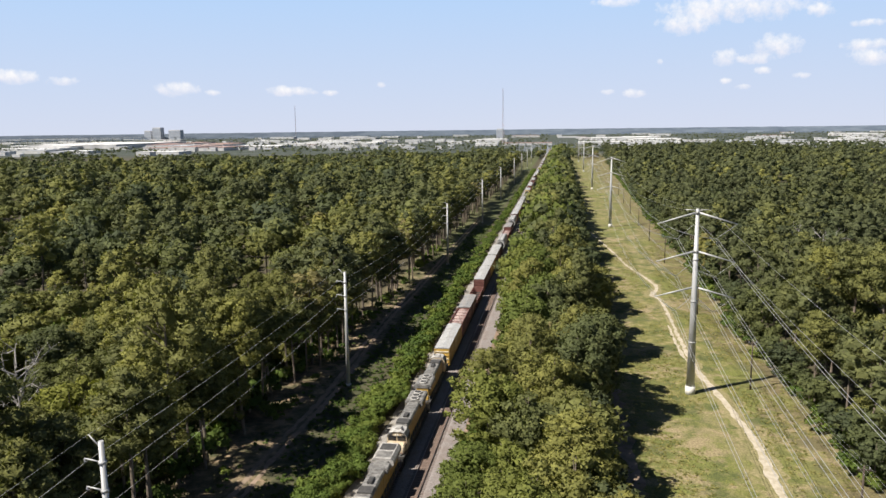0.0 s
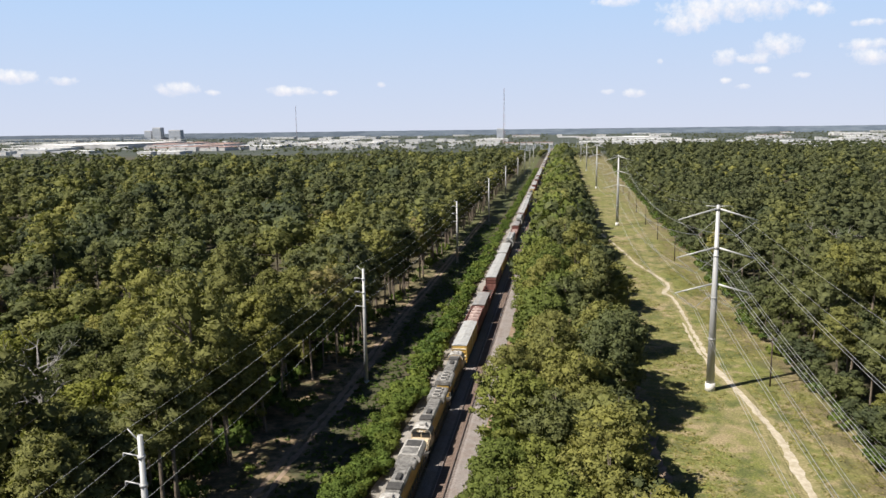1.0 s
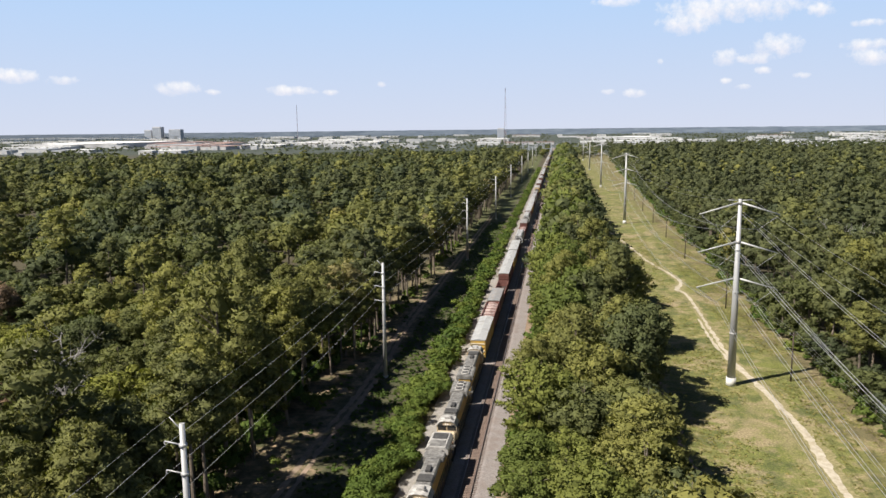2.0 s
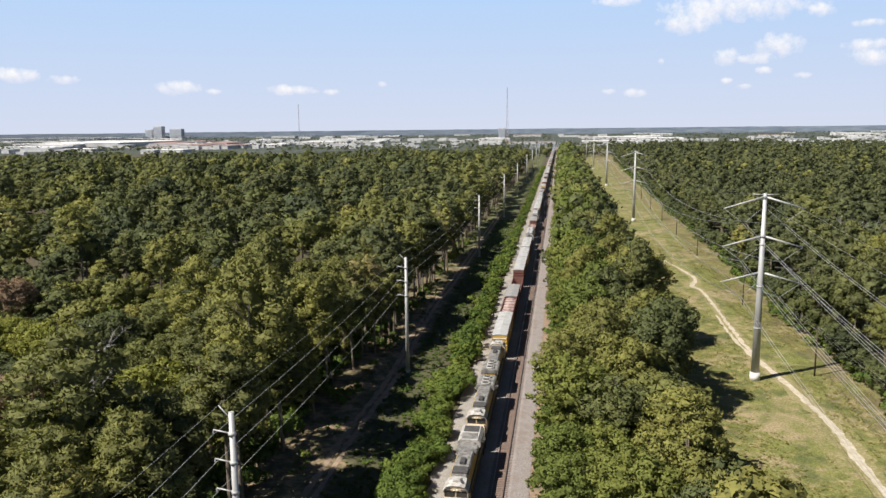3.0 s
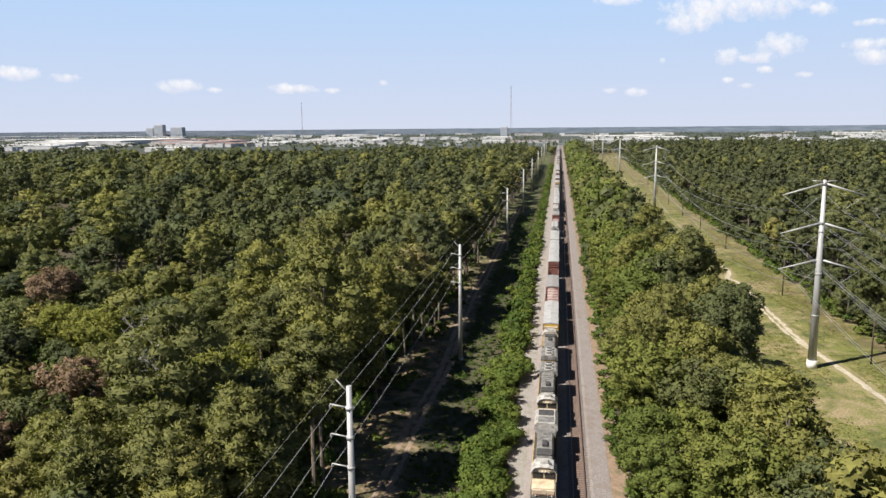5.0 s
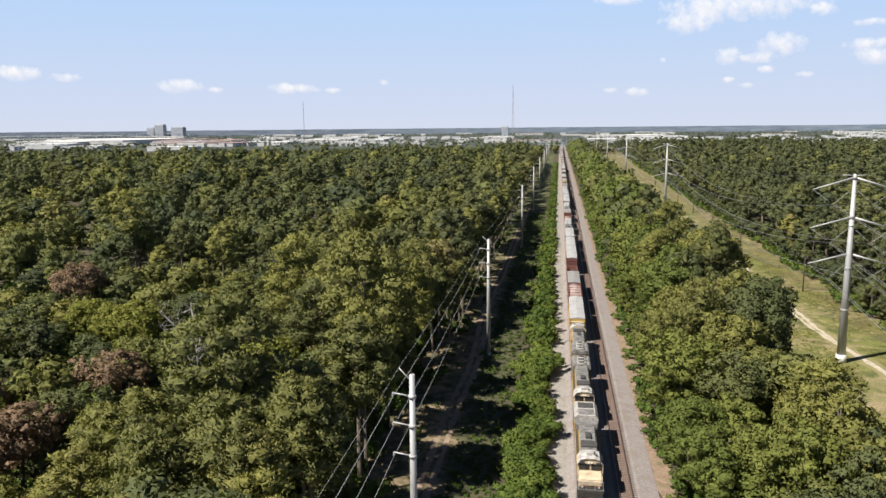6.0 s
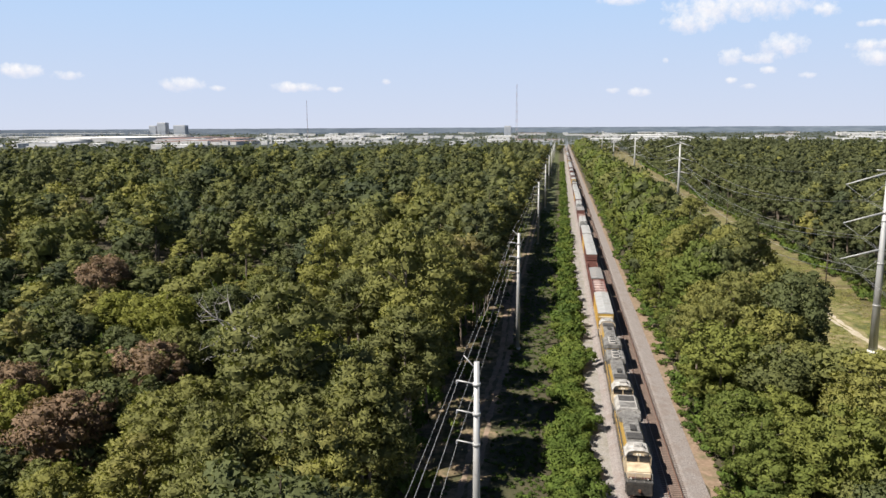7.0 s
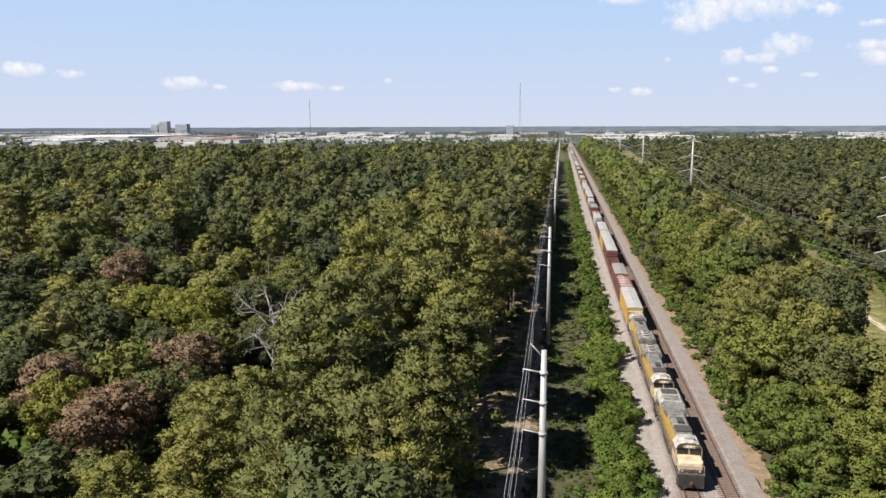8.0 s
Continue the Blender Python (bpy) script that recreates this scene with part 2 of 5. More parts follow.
M["town_wall"] = surface("pale_wall", (0.46, 0.45, 0.45), (0.62, 0.61, 0.6), 0.08, 0.85, grime=(0.3, 0.29, 0.29), grime_scale=0.02)
M["town_roof"] = surface("white_flat_roof", (0.62, 0.62, 0.62), (0.82, 0.81, 0.8), 0.05, 0.8, grime=(0.55, 0.53, 0.5), grime_scale=0.02)
# lightened for far haze, which is put into this grey
M["town_grey"] = surface("grey_flat_roof", (0.36, 0.37, 0.4), (0.5, 0.51, 0.54), 0.05, 0.8)
M["town_red"] = surface("red_clay_roof", (0.26, 0.17, 0.15), (0.36, 0.25, 0.22), 0.06, 0.8)
# pale for glass: the haze of distance is in its colour too
M["town_glass"] = surface("office_glass", (0.28, 0.31, 0.36), (0.4, 0.43, 0.48), 0.1, 0.3)
M["mast_red"] = surface("mast_red_paint", (0.34, 0.24, 0.24), (0.42, 0.3, 0.29), 0.2, 0.6)


# ---- building helpers ----
def mesh_of(name, bm, materials):
    me = bpy.data.meshes.new(name)
    bm.to_mesh(me)
    bm.free()
    for m in materials if isinstance(materials, (list, tuple)) else [materials]:
        me.materials.append(m)
    return me


def part(name, bm, material, parent=None, label=""):
    ob = new(name, mesh_of(name, bm, material))
    ob.parent = parent
    return tagged(ob, label)


def thing(name, label, category, group="", m=None, kind=""):
    ob = new(name)
    ob.empty_display_size = 0.5
    if m is not None:
        ob.matrix_world = m
    return tagged(ob, label, category, group, kind)


def box(bm, x0, x1, y0, y1, z0, z1, bevel=0.0, mat=0):
    m = Matrix.LocRotScale(((x0 + x1) / 2, (y0 + y1) / 2, (z0 + z1) / 2), None, (x1 - x0, y1 - y0, z1 - z0))
    made = bmesh.ops.create_cube(bm, size=1.0, matrix=m)["verts"]
    faces = {f for v in made for f in v.link_faces}
    for f in faces:
        f.material_index = mat
    if bevel:
        edges = list({e for v in made for e in v.link_edges})
        for f in bmesh.ops.bevel(bm, geom=edges, offset=bevel, segments=2, affect="EDGES")["faces"]:
            f.material_index = mat
    return bm


def tube(bm, a, b, r0, r1, sides=8, caps=True, mat=0):
    a, b = Vector(a), Vector(b)
    m = Matrix.Translation((a + b) / 2) @ (b - a).to_track_quat("Z", "Y").to_matrix().to_4x4()
    made = bmesh.ops.create_cone(bm, cap_ends=caps, segments=sides, radius1=r0, radius2=r1, depth=(b - a).length, matrix=m)["verts"]
    for f in {f for v in made for f in v.link_faces}:
        f.material_index, f.smooth = mat, len(f.verts) == 4 and sides > 5
    return bm


def profile(bm, points, y0, y1, axis="y", mat=0):
    """A closed outline (x, z) drawn out along y, or (y, z) along x."""
    put = (lambda u, v, w: (u, w, v)) if axis == "y" else (lambda u, v, w: (w, u, v))
    a = [bm.verts.new(put(u, v, y0)) for u, v in points]
    b = [bm.verts.new(put(u, v, y1)) for u, v in points]
    n = len(points)
    fs = [bm.faces.new(a), bm.faces.new(b[::-1])]
    fs += [bm.faces.new((a[i], b[i], b[(i + 1) % n], a[(i + 1) % n])) for i in range(n)]
    for f in fs:
        f.material_index = mat
    bmesh.ops.recalc_face_normals(bm, faces=fs)
    return bm


B = bmesh.new


def quads(name, verts, material, tint=None, face=None):
    """One mesh of loose leaves or tube walls from an array (n, corners, 3)."""
    n, k = verts.shape[:2]
    me = bpy.data.meshes.new(name)
    me.vertices.add(k * n)
    me.vertices.foreach_set("co", np.asarray(verts, np.float32).ravel())
    me.loops.add(k * n)
    me.loops.foreach_set("vertex_index", np.arange(k * n, dtype=np.int32))
    me.polygons.add(n)
    me.polygons.foreach_set("loop_start", np.arange(0, k * n, k, dtype=np.int32))
    me.update(calc_edges=True)
    if tint is not None:
        at = me.attributes.new("tint", "FLOAT", "FACE")
        at.data.foreach_set("value", np.asarray(tint, np.float32))
    if face is not None:
        me.polygons.foreach_set("use_smooth", np.ones(n, bool))
        me.normals_split_custom_set_from_vertices(np.repeat(face, k, 0))
    me.materials.append(material)
    return me


def ribbon(name, rows, material, z, rng, ragged=0.3, fine=2.0):
    """A strip of ground along rows of (x, y, width), with ragged edges."""
    bm = B()
    pts = []
    knots = [rows[0]] + list(rows) + [rows[-1]]
    for p0, p1, p2, p3 in zip(knots, knots[1:], knots[2:], knots[3:]):
        n = max(1, int(math.hypot(p2[0] - p1[0], p2[1] - p1[1]) / fine))
        for i in range(n):
            u = i / n
            pts.append(tuple(0.5 * (2 * b + (c - a) * u + (2 * a - 5 * b + 4 * c - d) * u * u + (3 * b - a - 3 * c + d) * u ** 3) for a, b, c, d in zip(p0, p1, p2, p3)))
    pts.append(rows[-1])
    last = None
    for i, (x, y, w) in enumerate(pts):
        a, b = pts[max(0, i - 1)], pts[min(len(pts) - 1, i + 1)]
        d = Vector((b[0] - a[0], b[1] - a[1], 0)).normalized()
        s = Vector((d.y, -d.x, 0))
        l, r = (w / 2 + (noise.noise((x * 0.4, y * 0.4, k)) + 0.5 * noise.noise((x * 1.3, y * 1.3, k + 7))) * ragged * 1.6 for k in (1.0, 21.0))
        c = Vector((x, y, z))
        now = [bm.verts.new(c - s * l), bm.verts.new(c + Vector((0, 0, 0.012))), bm.verts.new(c + s * r)]
        if last:
            bm.faces.new((last[0], last[1], now[1], now[0]))
            bm.faces.new((last[1], last[2], now[2], now[1]))
        last = now
    bmesh.ops.recalc_face_normals(bm, faces=bm.faces)
    if bm.faces[:][0].normal.z < 0:
        bmesh.ops.reverse_faces(bm, faces=bm.faces)
    return tagged(new(name, mesh_of(name, bm, material)), kind="structure")


# ---- ground, paths, roadbed ----
rng = random.Random(4)
bm = B()
edges_x = [-4800, -2500, -1000, -400, -150, -60, 0, 60, 150, 400, 1000, 2500, 4800]
edges_y = [-600, -200, 0, 100, 250, 500, 900, 1500, 2500, 3600, 4700]
grid = [[bm.verts.new((x, y, 0.0)) for x in edges_x] for y in edges_y]
for j in range(len(edges_y) - 1):
    for i in range(len(edges_x) - 1):
        bm.faces.new((grid[j][i], grid[j][i + 1], grid[j + 1][i + 1], grid[j + 1][i]))
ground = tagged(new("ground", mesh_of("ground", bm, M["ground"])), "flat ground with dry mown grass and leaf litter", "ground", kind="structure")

FAR = 1750
RT = 0.64  # top of rail
tagged(ribbon("gravel_road", [(-3.6, -60, 3.0), (-3.6, 300, 2.8), (-3.4, FAR, 2.6)], M["gravel"], 0.03, rng, 0.35), "pale gravel service strip beside the railway", "gravel road")
tagged(ribbon("clay_verge", [(9.2, -60, 2.0), (9.3, 80, 2.4), (9.3, 120, 3.2), (9.4, 150, 3.4), (8.9, 200, 2.2), (8.6, 300, 1.8), (8.4, FAR, 1.6)], M["clay"], 0.02, rng, 0.6), "orange clay verge with sparse weeds", "verge")
bm = B()
profile(bm, [(-2.6, 0.0), (-1.7, 0.45), (6.0, 0.45), (8.3, 0.05), (8.3, 0.0)], -60, FAR)
tagged(new("ballast_bed", mesh_of("ballast_bed", bm, M["ballast"])), "grey-brown crushed stone railway ballast", "ballast", kind="structure")
PATH = [(54, 60, 1.31), (53.9, 103, 1.31), (54.8, 120, 1.23), (53.5, 139, 1.15), (51.7, 161, 0.98), (52.2, 194, 0.82), (52.5, 219, 0.90), (51.0, 227, 1.39),
        (53.5, 237, 1.07), (52.5, 248, 0.98), (48, 272, 0.90), (46.4, 285, 1.07), (44.5, 304, 0.98), (38.8, 352, 0.90), (35.6, 368, 0.82)]
tagged(ribbon("worn_grass", [(x, y, w * 2.3 + 0.6) for x, y, w in PATH], M["worn"], 0.016, rng, 0.8, 0.7), "thin dry trodden grass along the footpath", "worn grass")
tagged(ribbon("footpath", PATH, M["path"], 0.03, rng, 0.3, 0.7), "bare sandy footpath worn through the grass", "path")
tagged(ribbon("footpath", [(53.6, 139, 0.8), (50.6, 165, 0.7), (50.9, 192, 0.6)], M["path"], 0.025, rng, 0.25, 1.0), "narrow second trace of the sandy footpath", "path")
tagged(ribbon("dirt_margin", [(33.4, 60, 2.0), (33.6, 110, 3.6), (34.2, 135, 2.6), (34, 170, 1.6), (34.2, 240, 1.8), (34.4, 420, 1.6), (34.6, 800, 1.4)], M["rut"], 0.02, rng, 1.0, 1.0), "bare reddish dirt margin along the strip of woods", "bare ground")
for off in (-0.75, 0.75):
    tagged(ribbon("wheel_rut", [(-20 + off, 50, 0.7), (-20 + off, 95, 0.8), (-20.2 + off, 104, 0.8), (-19.8 + off, 118, 0.8), (-19.4 + off, 135, 1.0), (-21 + off, 175, 0.9), (-21.4 + off, 200, 0.9), (-20.6 + off, 232, 0.8), (-20.5 + off, 420, 0.6)],
                  M["rut"], 0.03, rng, 0.25, 1.0), "reddish dirt wheel rut of the forest track", "track")


# ---- railway tracks ----
def tie_mesh(length):
    bm = box(B(), -length / 2, length / 2, -0.115, 0.115, 0.0, 0.17, 0.012)
    return mesh_of("tie", bm, M["tie"])


def rail_bm(x, y0, y1):
    bm = B()
    profile(bm, [(x - 0.07, 0), (x + 0.07, 0), (x + 0.07, 0.02), (x + 0.012, 0.04), (x + 0.012, 0.13), (x + 0.036, 0.14), (x + 0.036, 0.168),
                 (x - 0.036, 0.168), (x - 0.036, 0.14), (x - 0.012, 0.13), (x - 0.012, 0.04), (x - 0.07, 0.02)], y0, y1)
    box(bm, x - 0.03, x + 0.03, y0, y1, 0.166, 0.172, mat=1)
    return bm


def track(x, label, singles):
    t = thing("railway_track", label, "railway track", "two parallel tracks", pose(x, 0, 0), "structure")
    for s in (-0.7525, 0.7525):
        r = part("rail", rail_bm(s, -60, FAR), [M["rail"], M["railtop"]], t, "rusty steel rail with a worn head")
        r.location.z = RT - 0.172
    part("stained_bed", box(B(), -0.68, 0.68, -60, FAR, 0.40, 0.458), M["rusty_ballast"], t, "rust-brown stone between the rails")
    me = tie_mesh(2.6)
    y = 78.0
    for i in range(singles):
        o = new("tie", me)
        o.parent = t
        o.location = (rng.uniform(-0.04, 0.04), y, RT - 0.172 - 0.165)
        o.rotation_euler = (0, 0, rng.uniform(-0.012, 0.012))
        y += 0.5
    bm = B()
    for k in list(range(-120, 156)) + list(range(156 + singles, 1500)):
        box(bm, -1.3, 1.3, k * 0.5 - 0.115, k * 0.5 + 0.115, RT - 0.337, RT - 0.167)
    tagged(part("far_ties", bm, M["tie"], t, "row of dark timber ties"), kind="stuff")
    return t


# ---- transmission towers and poles ----
def tower(m, label):
    t = thing("transmission_tower", label, "transmission tower", "high-voltage towers", m)
    part("shaft", tube(B(), (0, 0, 1.4), (0, 0, 34.9), 0.78, 0.3, 12), M["galv"], t)
    part("base", tube(B(), (0, 0, -0.2), (0, 0, 1.5), 0.95, 0.92, 16), M["concrete"], t, "whitish concrete base")
    for s in (-1, 1):
        part("shield_wire_arm", tube(B(), (0, 0, 34.6), (s * 2.1, 0, 34.75), 0.09, 0.06, 6), M["galv"], t)
        for z0, z1 in ((34.2, 32.1), (27.1, 25.1), (20.4, 18.5)):
            a = part("arm", tube(B(), (s * 0.2, 0, z0), (s * 7.0, 0, z1), 0.2, 0.09, 8), M["galv"], t)
            zc = z1 - 2.7
            for end in ((s * 6.8, 0, z1 - 0.1), (s * 0.35, 0, z1 + 0.1)):
                bm = tube(B(), end, (s * 3.4, 0, zc), 0.022, 0.022, 6)
                e, c = Vector(end), Vector((s * 3.4, 0, zc))
                for k in range(7):
                    p = e.lerp(c, 0.2 + 0.1 * k)
                    d = (c - e).normalized() * 0.05
                    tube(bm, p - d, p + d, 0.075, 0.075, 6)
                part("insulator", bm, M["insulator"], a)
            part("flange", tube(B(), (0, 0, z0 - 0.35), (0, 0, z0 + 0.2), 0.62 - z0 * 0.007, 0.6 - z0 * 0.007, 12), M["galv"], t)
    for z in (10.0, 17.8, 25.6):
        part("collar", tube(B(), (0, 0, z - 0.12), (0, 0, z + 0.12), 0.86 - z * 0.0135, 0.86 - z * 0.0135, 12), M["galv"], t)
    return t


def pole(m, label, height=22.75):
    t = thing("power_pole", label, "power pole", "power poles", m)
    part("shaft", tube(B(), (0, 0, -0.3), (0, 0, height), 0.42, 0.24, 12), M["galv"], t)
    part("foot", tube(B(), (0, 0, -0.2), (0, 0, 0.35), 0.6, 0.58, 12), M["concrete"], t)
    part("shield_wire_arm", tube(B(), (0, 0, height - 0.7), (-1.15, 0, height + 0.55), 0.08, 0.05, 6), M["galv"], t)
    for z in (20.9, 18.2, 15.4):
        a = part("arm", tube(B(), (-0.15, 0, z - 0.15), (-1.75, 0, z + 0.12), 0.09, 0.06, 6), M["galv"], t)
        part("collar", tube(B(), (0, 0, z - 0.3), (0, 0, z), 0.36, 0.36, 12), M["galv"], t)
        bm = tube(B(), (-1.75, 0, z - 0.25), (-1.75, 0, z + 0.15), 0.03, 0.03, 6)
        for k in range(3):
            tube(bm, (-1.75, 0, z - 0.2 + k * 0.1), (-1.75, 0, z - 0.15 + k * 0.1), 0.08, 0.08, 6)
        part("insulator", bm, M["insulator"], a)
    return t


def wires(name, label, group, points, sag, radius, gap=0.0):
    """A wire hung from point to point; gap: a second wire of the bundle beside it."""
    out = []
    for off in ((-gap / 2, gap / 2) if gap else (0.0,)):
        line = []
        for a, b in zip(points, points[1:]):
            n = 28
            for i in range(n + (b == points[-1])):
                k = i / n
                d = math.hypot(b[1] - a[1], b[0] - a[0])
                line.append((a[0] + (b[0] - a[0]) * k + off, a[1] + (b[1] - a[1]) * k, a[2] + (b[2] - a[2]) * k - 4 * sag * (d / 240) ** 2 * k * (1 - k)))
        line = np.array(line)
        ring = np.array([(math.cos(a), 0, math.sin(a)) for a in (0.5, 2.6, 4.7)]) * radius
        pts = line[:, None] + ring[None]
        q = np.stack([pts[:-1], pts[1:]], 2)
        walls = np.concatenate([np.stack([q[:, i, 0], q[:, i, 1], q[:, (i + 1) % 3, 1], q[:, (i + 1) % 3, 0]], 1) for i in range(3)])
        out.append(tagged(new(name, quads(name, walls, M["wire"])), label, "power line", group))
    return out


def wood_pole(m, height=9.6):
    t = thing("utility_pole", "dark tarred wooden utility pole at the forest edge", "utility pole", "wooden poles", m)
    part("shaft", tube(B(), (0, 0, -0.3), (0, 0, height), 0.17, 0.12, 8), M["pole_wood"], t)
    part("crossarm", box(B(), -0.75, 0.75, -0.06, 0.06, height - 0.6, height - 0.45, 0.01), M["pole_wood"], t)
    for s in (-0.65, 0, 0.65):
        part("insulator", tube(B(), (s, 0, height - 0.45), (s, 0, height - 0.2), 0.05, 0.07, 6), M["insulator"], t)
    return t


# ---- train ----
def truck(parent, y, axles, spread, tag="truck"):
    bm = B()
    for s in (-1, 1):
        box(bm, s * 0.98 - 0.09, s * 0.98 + 0.09, y - spread / 2 - 0.5, y + spread / 2 + 0.5, 0.42, 0.72, 0.04)
    box(bm, -0.95, 0.95, y - 0.25, y + 0.25, 0.5, 0.85, 0.03)
    tr = part(tag, bm, M["black"], parent)
    for i in range(axles):
        yy = y - spread / 2 + spread * i / (axles - 1)
        for s in (-1, 1):
            w = tube(B(), (s * 0.68, yy, 0.48), (s * 0.82, yy, 0.48), 0.48, 0.48, 16)
            part("wheel", w, M["rail"], tr)
    return tr


def locomotive(style, m, label):
    """Nose towards -y, heights from the rail head, 22.4 m over its couplers."""
    t = thing("locomotive", label, "locomotive", "freight train", m)
    L = 22.2
    bm = B()
    box(bm, -1.5, 1.5, 0.6, L - 0.6, 1.35, 1.75, 0.04)
    part("underframe", bm, M["black"], t)
    part("walkway", box(B(), -1.55, 1.55, 0.35, L - 0.35, 1.75, 1.83), M["soot"], t)
    part("fuel_tank", box(B(), -1.35, 1.35, 8.6, 14.4, 0.35, 1.34, 0.18), M["black"], t)
    for y in (4.2, 18.0):
        truck(t, y, 3, 3.7)
    # wide nose with a sloped top
    bm = B()
    profile(bm, [(0.95, 1.83), (0.95, 2.75), (1.25, 3.1), (2.75, 3.25), (2.75, 1.83)], -1.35, 1.35, "x")
    bmesh.ops.bevel(bm, geom=bm.edges[:], offset=0.12, segments=2, affect="EDGES")
    nose = part("nose", bm, M["nose_paint"], t, "dusty yellow painted nose")
    part("nose_door", box(B(), -0.32, 0.32, 0.9, 0.96, 1.9, 2.75, 0.02), M["nose_paint"], nose)
    # cab
    bm = B()
    profile(bm, [(-1.5, 1.83), (-1.5, 3.95), (-1.1, 4.5), (-0.5, 4.66), (0.5, 4.66), (1.1, 4.5), (1.5, 3.95), (1.5, 1.83)], 2.75, 5.1)
    cab = part("cab", bm, M["nose_paint"], t, "dusty yellow cab")
    bm = B()
    profile(bm, [(-1.54, 3.92), (-1.12, 4.54), (-0.5, 4.7), (0.5, 4.7), (1.12, 4.54), (1.54, 3.92), (1.5, 3.92), (1.1, 4.5), (0.5, 4.67), (-0.5, 4.67), (-1.1, 4.5), (-1.5, 3.92)], 2.6, 5.15)
    part("cab_roof", bm, M["cab_white"], t, "pale grey weathered cab roof")
    for x0, x1 in ((-1.32, -0.1), (0.1, 1.32)):
        part("windscreen", box(B(), x0, x1, 2.68, 2.74, 3.3, 4.0, 0.02), M["glass"], cab)
    for s in (-1, 1):
        for y0 in (3.0, 4.1):
            part("side_window", box(B(), s * 1.5 - 0.02, s * 1.5 + 0.02, y0, y0 + 0.85, 3.1, 3.85, 0.01), M["glass"], cab)
    part("air_conditioner", box(B(), -0.5, 0.5, 3.6, 4.7, 4.68, 4.92, 0.06), M["cab_white"], t)
    part("horn", tube(B(), (0.7, 4.0, 4.75), (0.7, 3.4, 4.8), 0.05, 0.12, 8), M["grey_paint"], t)
    for x in (-0.16, 0.16):
        part("headlight", tube(B(), (x, 2.66, 4.22), (x, 2.56, 4.22), 0.11, 0.12, 12), M["lamp_white"], t)
    for x in (-0.95, 0.95):
        part("ditch_light", tube(B(), (x, 0.9, 2.05), (x, 0.78, 2.05), 0.1, 0.11, 12), M["lamp_white"], t)
        part("number_board", box(B(), x - 0.3, x + 0.3, 2.6, 2.68, 4.08, 4.26, 0.01), M["soot"], t)
    part("nose_band", box(B(), -1.2, 1.2, 0.9, 0.945, 2.05, 2.2), M["oxide"], t, "dark red band across the nose")
    # hood, grey roof on yellow sides
    bm = B()
    profile(bm, [(-1.02, 1.83), (-1.02, 4.0), (1.02, 4.0), (1.02, 1.83)], 5.1, L - 1.2)
    part("hood", bm, M["yellow"], t, "yellow engine hood side panels")
    for k in range(11):
        y0 = 5.4 + k * 1.38
        for s in (-1, 1):
            part("hood_door", box(B(), s * 1.035 - 0.02, s * 1.035 + 0.02, y0, y0 + 1.26, 1.95, 3.75, 0.01), M["yellow"], t)
    bm = B()
    profile(bm, [(-1.05, 3.98), (-1.05, 4.2), (-0.85, 4.42), (0.85, 4.42), (1.05, 4.2), (1.05, 3.98)], 5.1, L - 1.1)
    roof = part("hood_roof", bm, M["grey_paint"], t, "sooty grey hood roof")
    part("exhaust_stack", box(B(), -0.35, 0.35, 9.0, 10.6, 4.4, 4.72, 0.06), M["soot"], t)
    part("dynamic_brake", box(B(), -0.98, 0.98, 6.4, 8.2, 4.41, 4.6, 0.05), M["soot"], t)
    for k in range(4):
        part("roof_hatch", box(B(), -0.6, 0.6, 10.9 + k * 1.05, 11.8 + k * 1.05, 4.41, 4.47, 0.02), M["grey_paint"], roof)
    if style == "fans":
        bm = B()
        profile(bm, [(-1.05, 3.3), (-1.5, 3.9), (-1.45, 4.45), (-1.2, 4.6), (1.2, 4.6), (1.45, 4.45), (1.5, 3.9), (1.05, 3.3)], L - 6.4, L - 1.3)
        rad = part("radiator", bm, M["grey_paint"], t, "grey radiator housing")
        for k in range(3):
            y = L - 5.55 + k * 1.55
            f = part("fan", tube(B(), (0, y, 4.6), (0, y, 4.82), 0.72, 0.7, 20), M["cab_white"], rad, "round roof fan ring")
            bm = tube(B(), (0, y, 4.825), (0, y, 4.835), 0.56, 0.56, 20)
            tube(bm, (0, y, 4.83), (0, y, 4.86), 0.16, 0.14, 10)
            part("fan_grille", bm, M["soot"], rad)
    else:
        bm = B()
        profile(bm, [(-1.05, 3.2), (-1.58, 3.75), (-1.58, 4.3), (-1.2, 4.72), (1.2, 4.72), (1.58, 4.3), (1.58, 3.75), (1.05, 3.2)], L - 6.2, L - 1.0)
        rad = part("radiator", bm, M["cab_white"], t, "broad flared grey radiator housing")
        for k in range(2):
            part("radiator_grille", box(B(), -1.05, 1.05, L - 5.8 + k * 2.4, L - 3.75 + k * 2.4, 4.715, 4.75, 0.02), M["soot"] if k else M["grey_paint"], rad)
        part("intake_box", box(B(), -1.4, 1.4, L - 8.8, L - 7.0, 3.7, 4.5, 0.1), M["grey_paint"], t)
    # couplers, pilot, steps, handrails
    for y, d in ((0.5, -1), (L - 0.5, 1)):
        part("pilot", box(B(), -1.45, 1.45, min(y, y + d * 0.25), max(y, y + d * 0.25), 0.25, 1.7, 0.05), M["black"], t)
        part("coupler", box(B(), -0.14, 0.14, min(y, y + d * 0.6), max(y, y + d * 0.6), 0.75, 1.05, 0.03), M["rail"], t)
        bm = B()
        for s in (-1.4, -0.5, 0.5, 1.4):
            tube(bm, (s, y, 1.8), (s, y, 2.85), 0.025, 0.025, 5)
        tube(bm, (-1.4, y, 2.85), (1.4, y, 2.85), 0.025, 0.025, 5)
